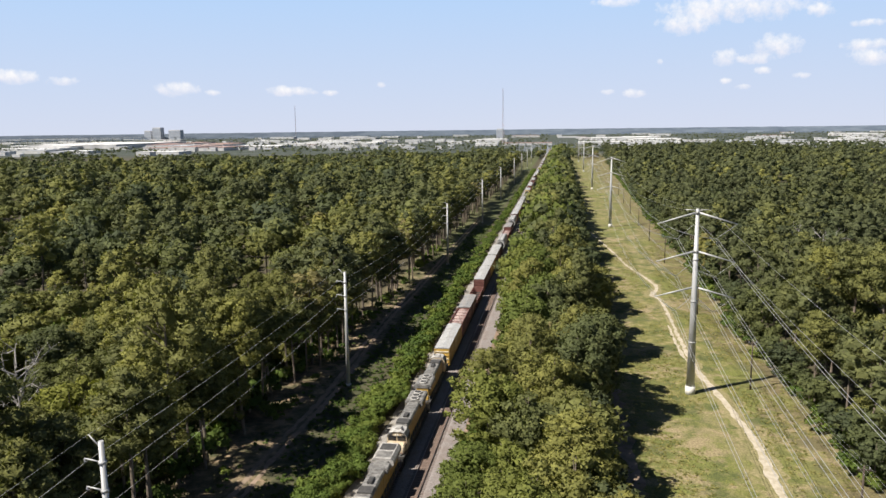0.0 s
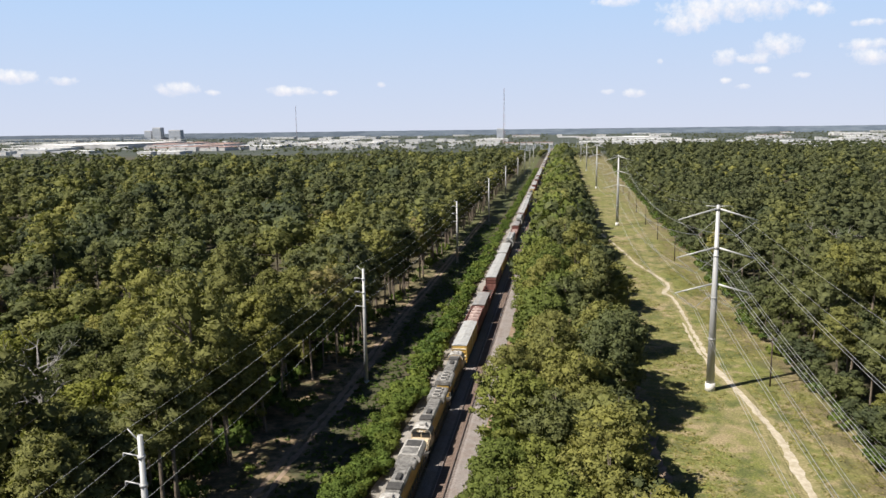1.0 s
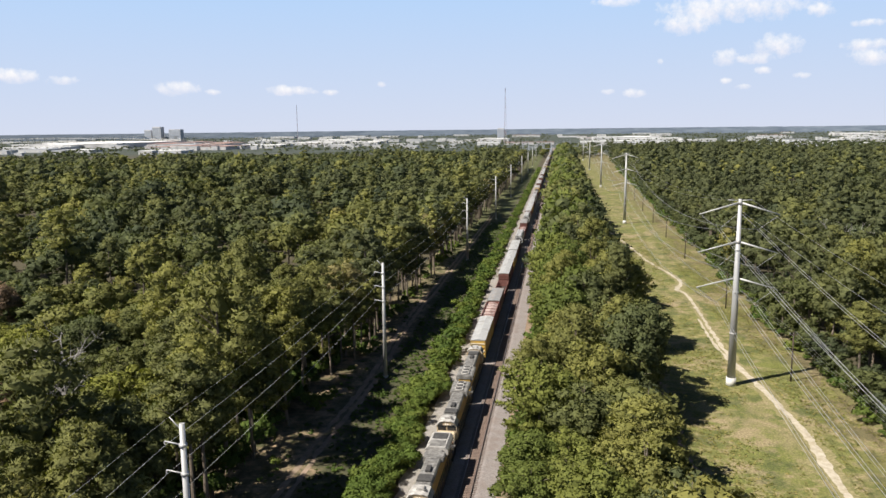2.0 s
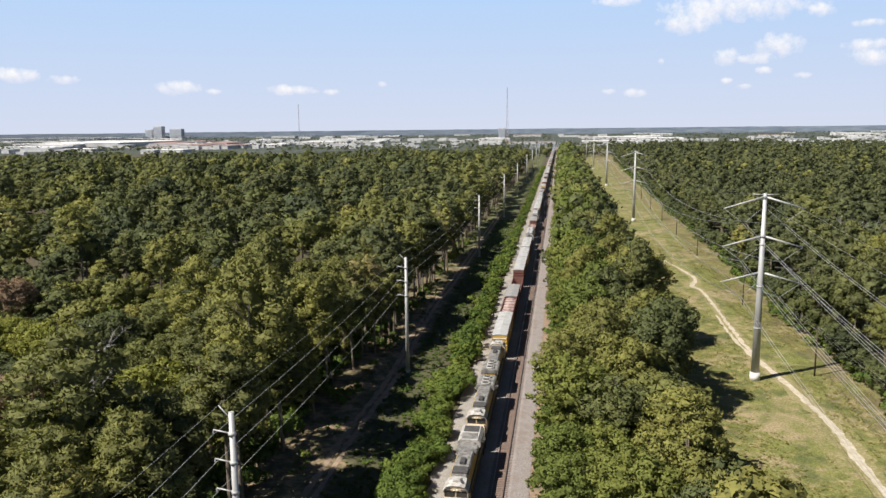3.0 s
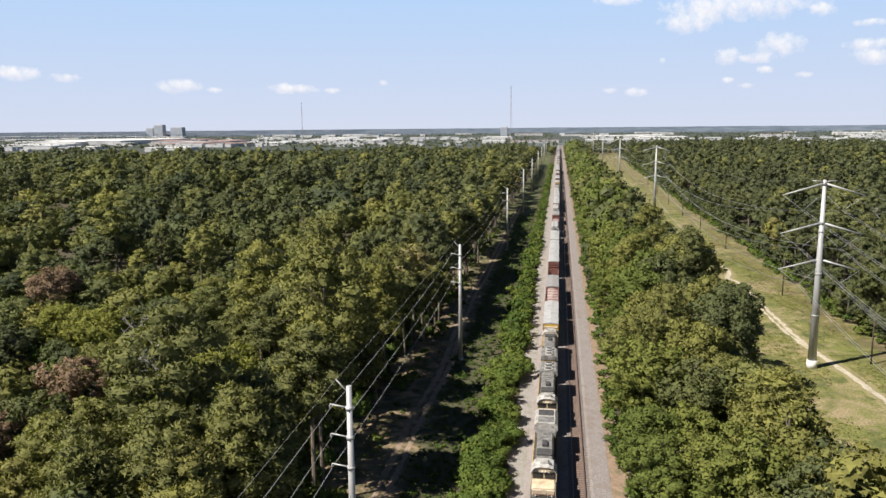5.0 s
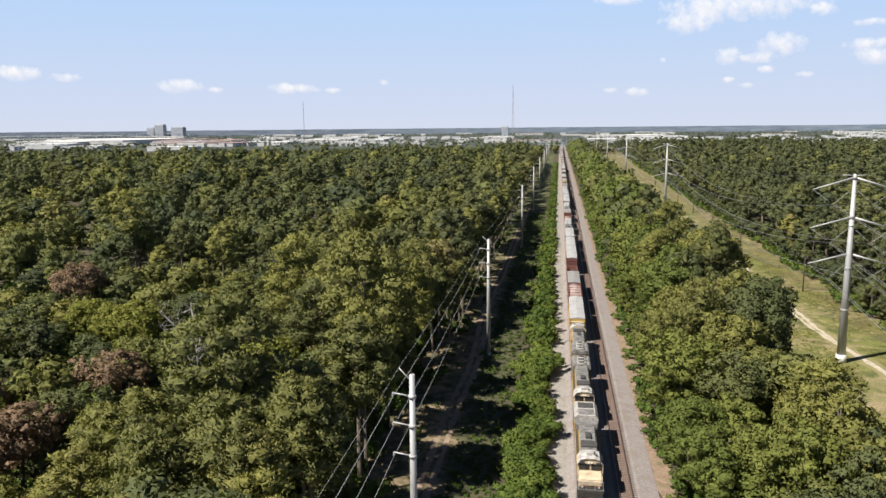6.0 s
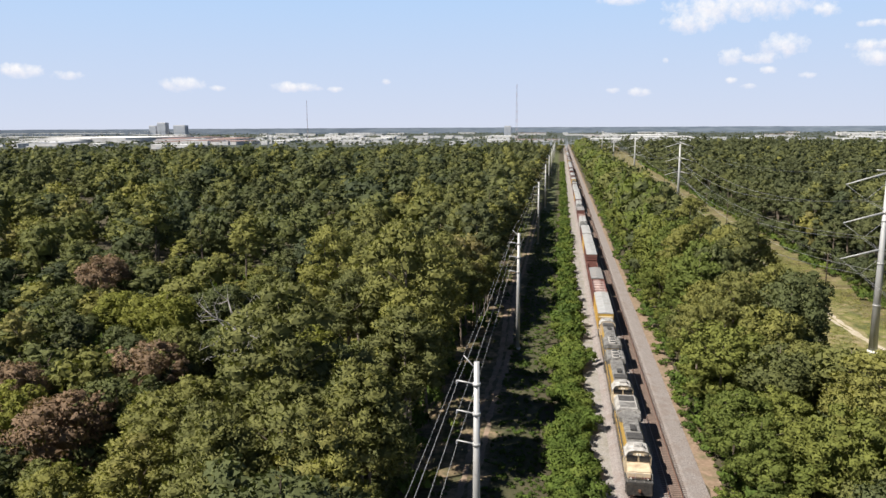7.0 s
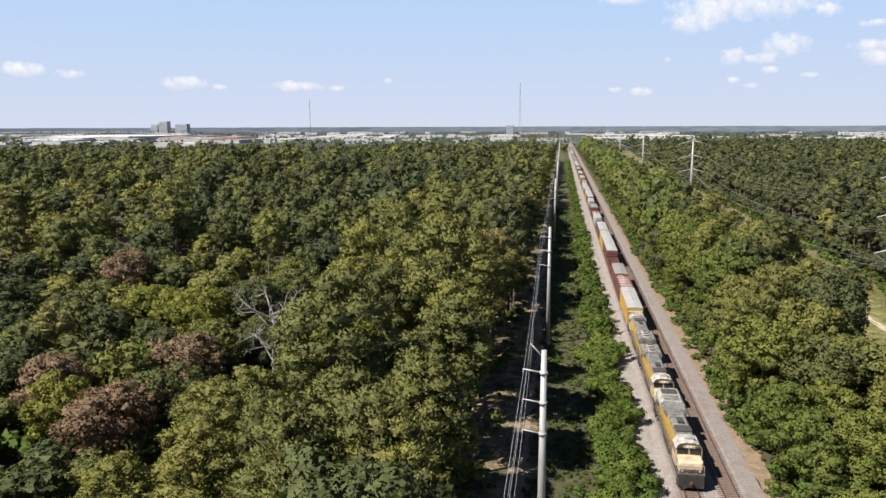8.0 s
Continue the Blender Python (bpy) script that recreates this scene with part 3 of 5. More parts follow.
        part("end_handrail", bm, M["cab_white"], t)
    for s in (-1, 1):
        bm = B()
        for k in range(10):
            tube(bm, (s * 1.5, 5.6 + k * 1.6, 1.8), (s * 1.5, 5.6 + k * 1.6, 2.85), 0.022, 0.022, 5)
        tube(bm, (s * 1.5, 5.6, 2.85), (s * 1.5, 20.0, 2.85), 0.025, 0.025, 5)
        part("side_handrail", bm, M["yellow"], t)
        for y in (0.9, L - 0.9):
            for k in range(4):
                part("step", box(B(), s * 1.45 - 0.12, s * 1.45 + 0.12, y - 0.3, y + 0.3, 0.4 + k * 0.36, 0.44 + k * 0.36), M["black"], t)
    return t


def boxcar(m, length, side, roof, label, height=4.9, band=None):
    t = thing("boxcar", label, "freight car", "freight train", m)
    y0, y1 = 0.45, length - 0.45
    part("body", box(B(), -1.48, 1.48, y0, y1, 1.1, height - 0.25, 0.03), side, t)
    bm = B()
    profile(bm, [(-1.54, height - 0.28), (-1.54, height - 0.2), (0, height), (1.54, height - 0.2), (1.54, height - 0.28)], y0 - 0.05, y1 + 0.05)
    rf = part("roof", bm, roof, t)
    n = int((y1 - y0) / 1.2)
    for k in range(n + 1):
        y = y0 + (y1 - y0) * k / n
        bm = B()
        profile(bm, [(-1.56, height - 0.2), (-1.56, height - 0.175), (0, height + 0.025), (1.56, height - 0.175), (1.56, height - 0.2), (0, height)], y - 0.04, y + 0.04)
        part("roof_rib", bm, roof, rf)
        for s in (-1, 1):
            part("side_post", box(B(), s * 1.5 - 0.035, s * 1.5 + 0.035, y - 0.06, y + 0.06, 1.1, height - 0.3), side, t)
    for s in (-1, 1):
        part("door", box(B(), s * 1.53 - 0.04, s * 1.53 + 0.04, length / 2 - 1.5, length / 2 + 1.5, 1.2, height - 0.4, 0.02), side, t)
    for k in range(4):
        for y in (y0 - 0.05, y1 + 0.05):
            z = 1.7 + k * 0.75
            part("end_rib", box(B(), -1.4, 1.4, y - 0.06, y + 0.06, z - 0.12, z + 0.12, 0.03), band if band and k % 2 else side, t)
    part("sill", box(B(), -1.4, 1.4, y0, y1, 0.85, 1.1), M["black"], t)
    for y in (2.6, length - 2.6):
        truck(t, y, 2, 1.78)
    return t


def gondola(m, length, side, load, label, height=3.6):
    t = thing("gondola_car", label, "freight car", "freight train", m)
    y0, y1 = 0.5, length - 0.5
    part("floor", box(B(), -1.45, 1.45, y0, y1, 1.05, 1.2), M["black"], t)
    for s in (-1, 1):
        part("side_wall", box(B(), s * 1.45 - 0.05, s * 1.45 + 0.05, y0, y1, 1.2, height), side, t)
        n = int((y1 - y0) / 1.4)
        for k in range(n + 1):
            y = y0 + (y1 - y0) * k / n
            part("side_rib", box(B(), s * 1.53 - 0.05, s * 1.53 + 0.05, y - 0.07, y + 0.07, 1.1, height), side, t)
        part("top_rail", box(B(), s * 1.48 - 0.09, s * 1.48 + 0.09, y0, y1, height, height + 0.12, 0.02), side, t)
    for y in (y0, y1):
        part("end_wall", box(B(), -1.45, 1.45, y - 0.05, y + 0.05, 1.2, height + 0.1), side, t)
    if load:
        bm = B()
        nx, ny = 6, int(length * 1.2)
        vs = [[bm.verts.new((-1.4 + 2.8 * i / nx, y0 + 0.05 + (y1 - y0 - 0.1) * j / ny, height - 0.35 + 0.35 * math.sin(math.pi * i / nx) + rng.uniform(-0.08, 0.08))) for i in range(nx + 1)] for j in range(ny + 1)]
        for j in range(ny):
            for i in range(nx):
                bm.faces.new((vs[j][i], vs[j][i + 1], vs[j + 1][i + 1], vs[j + 1][i]))
        part("load", bm, load, t, "heaped reddish load")
    n = max(3, int(length / 2.6))
    for k in range(n):
        y = y0 + (y1 - y0) * (k + 0.5) / n
        part("cross_brace", box(B(), -1.45, 1.45, y - 0.05, y + 0.05, height - 0.02, height + 0.08), side, t)
    part("sill", box(B(), -0.4, 0.4, 0.1, length - 0.1, 0.75, 1.05), M["black"], t)
    for y in (2.2, length - 2.2):
        truck(t, y, 2, 1.78)
    return t


def hopper(m, length, paint, label, height=4.7):
    t = thing("covered_hopper", label, "freight car", "freight train", m)
    y0, y1 = 1.2, length - 1.2
    bm = B()
    profile(bm, [(-1.5, 1.5), (-1.55, 2.6), (-1.5, 3.9), (-1.15, 4.45), (1.15, 4.45), (1.5, 3.9), (1.55, 2.6), (1.5, 1.5)], y0, y1)
    part("body", bm, paint, t)
    for k in range(4):
        y = y0 + (y1 - y0) * (k + 0.5) / 4
        bm = B()
        profile(bm, [(y - 1.3, 1.5), (y + 1.3, 1.5), (y + 0.3, 0.6), (y - 0.3, 0.6)], -1.2, 1.2, "x")
        part("discharge_chute", bm, paint, t)
        part("hatch", tube(B(), (0, y, 4.45), (0, y, 4.6), 0.4, 0.36, 14), paint, t)
    for s in (-0.75, 0.75):
        part("roof_walk", box(B(), s - 0.2, s + 0.2, 0.5, length - 0.5, 4.6, 4.65), M["galv"], t)
    bm = B()
    for y in (0.5, length - 0.5):
        for s in (-1.3, 1.3):
            tube(bm, (s, y, 1.1), (s, y, 4.6), 0.04, 0.04, 5)
    part("ladder", bm, M["galv"], t)
    part("sill", box(B(), -1.3, 1.3, 0.2, length - 0.2, 0.85, 1.1), M["black"], t)
    for y in (2.0, length - 2.0):
        truck(t, y, 2, 1.78)
    return t


def tank_car(m, length, label):
    t = thing("tank_car", label, "freight car", "freight train", m)
    bm = tube(B(), (0, 1.0, 2.6), (0, length - 1.0, 2.6), 1.45, 1.45, 24)
    for y, d in ((1.0, -0.45), (length - 1.0, 0.45)):
        tube(bm, (0, y, 2.6), (0, y + d, 2.6), 1.45, 0.9, 24)
    part("tank", bm, M["soot"], t, "black cylindrical tank")
    part("dome", tube(B(), (0, length / 2, 3.95), (0, length / 2, 4.5), 0.55, 0.5, 16), M["soot"], t)
    part("platform", box(B(), -0.9, 0.9, length / 2 - 1.1, length / 2 + 1.1, 4.05, 4.1), M["grey_paint"], t)
    part("sill", box(B(), -1.2, 1.2, 0.1, length - 0.1, 0.85, 1.1), M["black"], t)
    for y in (2.0, length - 2.0):
        truck(t, y, 2, 1.78)
    return t


# ---- the railway and its train ----
track(0.0, "railway track with rusty rails under the train", 60)
track(4.3, "empty railway track with dark ties and rusty rails", 290)

FRONT = 147.6  # front of the first freight car
at = lambda y, turn=0: pose(0, y, RT, 0, 0, turn)
locomotive("flared", at(FRONT - 68.0), "yellow diesel locomotive with a sooty grey roof, leading")
locomotive("fans", at(FRONT - 45.4), "yellow diesel locomotive with three round roof fans")
locomotive("fans", at(FRONT - 0.6, 180), "yellow diesel locomotive coupled long hood first")
white_box = boxcar(at(FRONT), 20.4, M["yellow"], M["roof_white"], "yellow boxcar with a bright white roof", band=M["cream"])
gondola(at(FRONT + 20.6), 15.2, M["oxide"], M["load"], "oxide-red open car heaped with a reddish load", 4.5)
grey_box = boxcar(at(FRONT + 36.1), 15.4, M["oxide"], M["roof_grey"], "red boxcar with a dull galvanised roof", 4.8)
gon = gondola(at(FRONT + 51.9), 18.4, M["oxide"], None, "empty low rust-red gondola", 2.6)
long_box = boxcar(at(FRONT + 70.7), 23.0, M["oxide"], M["roof_white"], "long dark red boxcar with a white roof", 5.0)
copy_thing(white_box, at(FRONT + 94.0))["label"] = "yellow boxcar with a white roof, mid train"
copy_thing(long_box, at(FRONT + 114.8))
tank = tank_car(at(FRONT + 138.2), 12.6, "black tank car with a top platform")
hop = hopper(at(FRONT + 151.2), 20.0, M["roof_white"], "white covered hopper car")
gon2 = gondola(at(FRONT + 171.8), 19.0, M["oxide"], M["load"], "red gondola with a low reddish load", 3.2)
copy_thing(grey_box, at(FRONT + 191.2))
copy_thing(tank, at(FRONT + 207.0))
copy_thing(hop, at(FRONT + 220.0))
copy_thing(long_box, at(FRONT + 240.6))
order = [white_box, long_box, hop, hop, grey_box, tank, tank, white_box, gon, long_box, hop, gon2, grey_box, hop, tank, long_box]
lengths = {white_box: 20.8, long_box: 23.4, hop: 20.6, grey_box: 15.8, tank: 13.0, gon: 18.8, gon2: 19.4}
y, k = FRONT + 264.4, 0
while y < 1500:
    car = order[k % len(order)]
    copy_thing(car, at(y))
    y += lengths[car]
    k += 1

# ---- power lines ----
TX, TOWERS = 48.2, (-98, 142, 382, 610, 850, 1090)
first_tower = tower(pose(TX, TOWERS[1], 0), "tall galvanised steel monopole tower with drooping arms on grass")
for ty in TOWERS[:1] + TOWERS[2:]:
    copy_thing(first_tower, pose(TX, ty, 0))
for s in (-1, 1):
    for z in (29.4, 22.4, 15.8):
        wires("conductor", "twin bundled bare aluminium conductors between the towers", "tower lines", [(TX + s * 3.4, ty, z) for ty in TOWERS], 7.5, 0.032, 0.46)
    wires("shield_wire", "thin overhead shield wire between the towers", "tower lines", [(TX + s * 2.1, ty, 34.75) for ty in TOWERS], 5.0, 0.018)
PX, POLES = -17.2, (-60, 59, 138.6, 271.5, 396, 520, 670, 800, 930, 1060)
first_pole = pole(pose(PX, POLES[1], 0), "slender galvanised steel power pole with three short arms")
first_pole.location.x = -16.5
for py in POLES[:1] + POLES[2:]:
    copy_thing(first_pole, pose(PX, py, 0))
px = [(-16.5 if py == 59 else PX, py) for py in POLES]
for z in (20.8, 18.1, 15.3):
    wires("conductor", "single bare conductor along the power poles", "pole lines", [(x - 1.75, py, z - 0.2) for x, py in px], 6.0, 0.018)
wires("shield_wire", "thin shield wire along the power poles", "pole lines", [(x - 1.15, py, 23.3) for x, py in px], 4.5, 0.011)
WOOD = [(59.5, 40), (59.8, 92), (59.8, 145.5), (60, 204), (61.5, 281), (62, 335), (62.3, 385), (63, 440), (64, 500), (65, 560)]
first_wood = wood_pole(pose(*WOOD[2], 0))
for x, y in WOOD[:2] + WOOD[3:]:
    copy_thing(first_wood, pose(x, y, 0))
for off in (-0.65, 0.0, 0.65):
    wires("service_wire", "thin dark service wire on the wooden poles", "wooden pole lines", [(x + off, y, 9.4) for x, y in WOOD], 14.0, 0.012)

# ---- trees ----
nrg = np.random.default_rng(11)


def unit(v):
    return v / (np.linalg.norm(v, axis=1)[:, None] + 1e-6)


def ball_facets(detail):
    bm = B()
    bmesh.ops.create_icosphere(bm, subdivisions=detail, radius=1.0)
    v = np.array([[c.co for c in f.verts] for f in bm.faces])
    bm.free()
    return v


FACETS = {k: ball_facets(k) for k in (1, 2)}


def buried(p, own, lobes, deep):
    """Which points lie inside another lobe than their own."""
    out = np.zeros(len(p), bool)
    for k, lo in enumerate(lobes):
        q = (p - lo[:3]) / (lo[3], lo[3], lo[4])
        out |= (np.einsum("ij,ij->i", q, q) < deep * deep) & (own != k)
    return out


def crown_of(kind, h, count, detail, n, size):
    """Corners, facing and tone of a crown: billows of dense foliage, each clothed in n small leaf sprays in all."""
    lobes, heart = lobes_of(kind, h, count)
    lobes = np.asarray(lobes, float)
    tone = nrg.uniform(0, 0.05, len(lobes))
    vs, fs, ts = [], [], []
    for k, lo in enumerate(lobes):
        rad = np.array((lo[3], lo[3], lo[4]))
        v = FACETS[detail if lo[3] > h * 0.045 else 1]
        seed = nrg.uniform(0, 9)
        v = v * (1 + 0.16 * np.sin(v @ np.array((4.1, 2.3, 5.2)) + seed) + 0.13 * np.sin(v @ np.array((-6.0, 7.1, 3.3)) + 2 * seed) + 0.1 * np.sin(v @ np.array((9.0, -8.1, 10.3)) + 3 * seed))[..., None]
        v = v + nrg.normal(size=v.shape) * 0.07
        d = unit(v.mean(1))
        v = lo[:3] + v * rad * (0.66 if n > 4000 else 0.72)
        keep = ~buried(v.mean(1), k, lobes, 0.72) & (d[:, 2] > -0.6)
        vs.append(v[keep])
        fs.append(unit(d[keep] + nrg.normal(size=(keep.sum(), 3)) * (0.25 if detail > 1 else 0.12)))
        ts.append(np.full(keep.sum(), tone[k]))
    area = lobes[:, 3] * (lobes[:, 3] + lobes[:, 4])
    own = nrg.choice(len(lobes), n, p=area / area.sum())
    lo = lobes[own]
    rad = np.stack([lo[:, 3], lo[:, 3], lo[:, 4]], 1)
    d = unit(nrg.normal(size=(n, 3)) + unit(lo[:, :3] - heart) * 0.6 + (0, 0, 0.3))
    p = lo[:, :3] + d * rad * nrg.uniform(0.76, 1.13, n)[:, None]
    keep = ~buried(p, own, lobes, 0.74)
    p, d, own = p[keep], d[keep], own[keep]
    m = len(p)
    needle = kind == "pine"
    nor = unit(d + nrg.normal(size=(m, 3)) * 0.85)
    t1 = unit(np.cross(nor, nrg.normal(size=(m, 3))))
    if needle:
        t1 = unit(t1 + d * 0.8 + (0, 0, 0.3))
    t2 = np.cross(nor, t1)
    s = size * nrg.uniform(0.6, 1.4, (m, 1))
    a = nrg.uniform(0.7, 1.25, (m, 3, 1)) * (np.array((1.2, 0.75, 0.75)) if needle else np.ones(3))[None, :, None]
    v = np.stack([p + t1 * s * a[:, 0], p + (t2 * 0.87 - t1 * 0.5) * s * a[:, 1], p - (t2 * 0.87 + t1 * 0.5) * s * a[:, 2]], 1)
    turn = np.einsum("ij,ij->i", np.cross(v[:, 1] - v[:, 0], v[:, 2] - v[:, 1]), nor) < 0
    v[turn] = v[turn][:, ::-1]
    vs.append(v)
    fs.append(unit(d * 0.65 + nor * 0.6))
    ts.append(tone[own])
    vs, fs = np.concatenate(vs), np.concatenate(fs)
    out = unit(vs.mean(1) - heart)
    return vs, unit(fs + out * (0.3 if kind == "pine" else 0.5) + nrg.normal(size=fs.shape) * 0.15), np.concatenate(ts)


def lobes_of(kind, h, count):
    """The billows of a crown of height h, and its heart: domed broadleaf, ragged pine, or a low shrub."""
    out = []
    grow = (24 / count) ** 0.4
    if kind in ("leaf", "bright"):
        r, lean = h * 0.285, nrg.uniform(-0.05, 0.05, 2) * h
        skew = nrg.uniform(0, 6.28)
        for k in range(count):
            q = (k + 0.5) / count
            a, e = k * 2.4 + nrg.uniform(-0.45, 0.45), math.acos(1 - 1.35 * q)
            b = r * (0.17 + 0.27 * nrg.uniform() ** 1.5) * grow
            f = (r - b * 0.75) / r * nrg.uniform(0.82, 1.12) * (1 + 0.16 * math.cos(2 * a + skew))
            out.append((lean[0] * (1 - q) + r * f * math.sin(e) * math.cos(a), lean[1] * (1 - q) + r * f * math.sin(e) * math.sin(a), h * (0.62 + 0.32 * f * math.cos(e)), b, b * nrg.uniform(0.68, 0.9)))
        for k in range(count // 4):
            a = k * 6.28 / max(1, count // 4) + nrg.uniform(-0.3, 0.3)
            out.append((r * 0.72 * math.cos(a), r * 0.72 * math.sin(a), h * nrg.uniform(0.32, 0.46), r * 0.3 * grow, r * 0.26 * grow))
        out.append((0, 0, h * 0.58, r * 0.62, h * 0.22))
        return out, np.array((0, 0, h * 0.55))
    if kind == "pine":
        r = h * 0.2
        skew = nrg.uniform(0, 6.28)
        for k in range(count):
            q = (k + 0.5) / count
            a = k * 2.4 + nrg.uniform(-0.7, 0.7)
            b = r * nrg.uniform(0.24, 0.42) * grow * (1.05 - 0.2 * q)
            reach = (r - 0.5 * b) * (1.0 - 0.8 * q ** 2.6) * nrg.uniform(0.6, 1.12) * (0.7 + 0.3 * min(1, 4 * q)) * (1 + 0.18 * math.cos(a + skew))
            out.append((reach * math.cos(a), reach * math.sin(a), h * (0.56 + 0.39 * q + nrg.uniform(-0.025, 0.025)), b, b * nrg.uniform(0.55, 0.8)))
        out += [(0, 0, h * 0.62, r * 0.42, h * 0.1), (0, 0, h * 0.79, r * 0.34, h * 0.1)]
        return out, np.array((0, 0, h * 0.62))
    for k in range(count):
        a, q = k * 2.4, nrg.uniform(0.1, 1)
        out.append((h * 0.55 * q * math.cos(a), h * 0.55 * q * math.sin(a), h * nrg.uniform(0.22, 0.72), h * nrg.uniform(0.2, 0.34) * (9 / count) ** 0.3, h * nrg.uniform(0.18, 0.28)))
    return out, np.array((0, 0, h * 0.2))


def limb_walls(a, b, r0, r1, sides=5):
    a, b = np.asarray(a, float), np.asarray(b, float)
    d = (b - a) / np.linalg.norm(b - a)
    u = np.cross(d, (0.3, 0.9, 0.1))
    u /= np.linalg.norm(u)
    v = np.cross(d, u)
    ang = np.arange(sides + 1) / sides * 2 * math.pi
    ring = np.cos(ang)[:, None] * u + np.sin(ang)[:, None] * v
    return np.stack([a + ring[:-1] * r0, a + ring[1:] * r0, b + ring[1:] * r1, b + ring[:-1] * r1], 1)


def trunk_walls(h, lobes, thick, top=0.9, limbs=7):
    bend = nrg.uniform(-0.03, 0.03, 2) * h
    mid = (bend[0], bend[1], h * 0.45)
    out = [limb_walls((0, 0, -0.3), mid, thick, thick * 0.75, 7), limb_walls(mid, (bend[0] * 1.3, bend[1] * 1.3, h * top), thick * 0.75, thick * 0.15, 6)]
    for lo in lobes[:limbs]:
        z = max(h * 0.3, lo[2] - 0.12 * h)
        out.append(limb_walls((bend[0], bend[1], z), lo[:3], thick * 0.3, thick * 0.08, 4))
    return np.concatenate(out)


# billows, roundness, sprays and their size: for single trees, and for those farther and farther away
GRADES = {
    "leaf": ((38, 1, 4500, 0.205), (16, 1, 760, 0.32), (11, 1, 200, 0.45), (5, 1, 26, 0.9), (2, 1, 3, 1.4)),
    "pine": ((40, 1, 4500, 0.205), (18, 1, 760, 0.32), (12, 1, 200, 0.45), (5, 1, 26, 0.9), (2, 1, 3, 1.4)),
    "shrub": ((9, 2, 620, 0.16), (6, 1, 130, 0.3), (4, 1, 30, 0.5), (3, 1, 8, 0.8), (2, 1, 4, 1.0)),
}
GRADES["bright"] = GRADES["leaf"]
kinds, HEIGHT = {}, {"pine": 21.0, "leaf": 16.0, "bright": 16.0, "shrub": 3.0}
for kind, many in (("pine", 8), ("leaf", 8), ("bright", 6), ("shrub", 4)):
    kinds[kind] = []
    for k in range(many):
        h = HEIGHT[kind]
        levels = [crown_of(kind, h, *grade) for grade in GRADES[kind]]
        crown = quads("crown", levels[0][0], M[kind], levels[0][2], levels[0][1])
        walls = trunk_walls(h, lobes_of(kind, h, 24)[0][::3], {"pine": 0.24, "leaf": 0.24, "bright": 0.22, "shrub": 0.06}[kind], 0.55 if kind == "shrub" else 0.9)
        kinds[kind].append((crown, quads("trunk", walls, M["bark"]), *levels[1:], walls))

LABELS = {"pine": "tall loblolly pine with a clumpy green crown", "leaf": "broad green leafy tree in the woods", "bright": "light green leafy hardwood beside the railway", "shrub": "low bright green leafy shrub"}


def plant(kind, x, y, h, turn, group):
    crown, trunk = kinds[kind][nrg.integers(len(kinds[kind]))][:2]
    s = h / HEIGHT[kind]
    m = Matrix.LocRotScale((x, y, 0), Euler((0, 0, turn)), (s ** 0.7 * nrg.uniform(1.0, 1.26), s ** 0.7 * nrg.uniform(1.0, 1.26), s))
    t = thing("shrub" if kind == "shrub" else ("pine_tree" if kind == "pine" else "tree"), LABELS[kind], "shrub" if kind == "shrub" else "tree", group)
    t.matrix_world = m
    for name, me in (("trunk", trunk), ("crown", crown)):
        new(name, me).parent = t
    return t


class Stuff:
    """Gathers the crowns and trunks of uncounted trees into one mesh a kind."""

    def __init__(self):
        self.leaves, self.faces, self.tints, self.walls = {}, {}, {}, []

    def add(self, kind, x, y, h, level, tint=None, trunk=False):
        base = kinds[kind][nrg.integers(len(kinds[kind]))]
        s, a = h / HEIGHT[kind], nrg.uniform(0, 6.28)
        w = s ** 0.75 * nrg.uniform(0.82, 1.12) * (1.2 if kind in ("leaf", "pine") else 1.0)
        rot = np.array([[math.cos(a) * w, -math.sin(a) * w, 0], [math.sin(a) * w, math.cos(a) * w, 0], [0, 0, s]])
        at = np.array((x, y, 0))
        v = base[level][0] @ rot.T + at
        self.leaves.setdefault(kind, []).append(v)
        self.faces.setdefault(kind, []).append(base[level][1] @ np.array([[math.cos(a), math.sin(a), 0], [-math.sin(a), math.cos(a), 0], [0, 0, 1]]))
        self.tints.setdefault(kind, []).append(2.0 + 0.94 * (nrg.uniform(0, 1.0) ** (1.0 if level < 3 else 1.5) if tint is None else tint) + base[level][2])
        if level == 2 or trunk:
            self.walls.append(base[6] @ rot.T + at)

    def put(self, name, label, category):
        t = thing(name, label, category, kind="stuff")
        for kind in self.leaves:
            o = new("crowns", quads("crowns", np.concatenate(self.leaves[kind]), M[kind], np.concatenate(self.tints[kind]), np.concatenate(self.faces[kind])))
            o.parent = t
            tagged(o, kind="stuff")
        if self.walls:
            o = new("trunks", quads("trunks", np.concatenate(self.walls), M["bark"]))
            o.parent = t
            tagged(o, kind="stuff")
        return t


def in_sight(x, y, slack=25):
    return -22 - 0.87 * y - slack < x < 30 + 0.42 * y + slack


def spots(x0, x1, y0, y1, gap):
    """A shaken grid of places."""
    nx, ny = int((x1 - x0) / gap) + 1, int((y1 - y0) / gap) + 1
    for j in range(ny):
        for i in range(nx):
            x, y = x0 + (i + 0.5 * (j % 2) + nrg.uniform(-0.38, 0.38)) * gap, y0 + (j + nrg.uniform(-0.38, 0.38)) * gap
            if x0 <= x <= x1 and in_sight(x, y):
                yield x, y


def left_edge(y):
    return -25.6 - 3.2 * math.exp(-((y - 118) / 26) ** 2) + 1.4 * noise.noise((y * 0.03, 3.0, 0)) + 0.8 * noise.noise((y * 0.13, 9.0, 0))


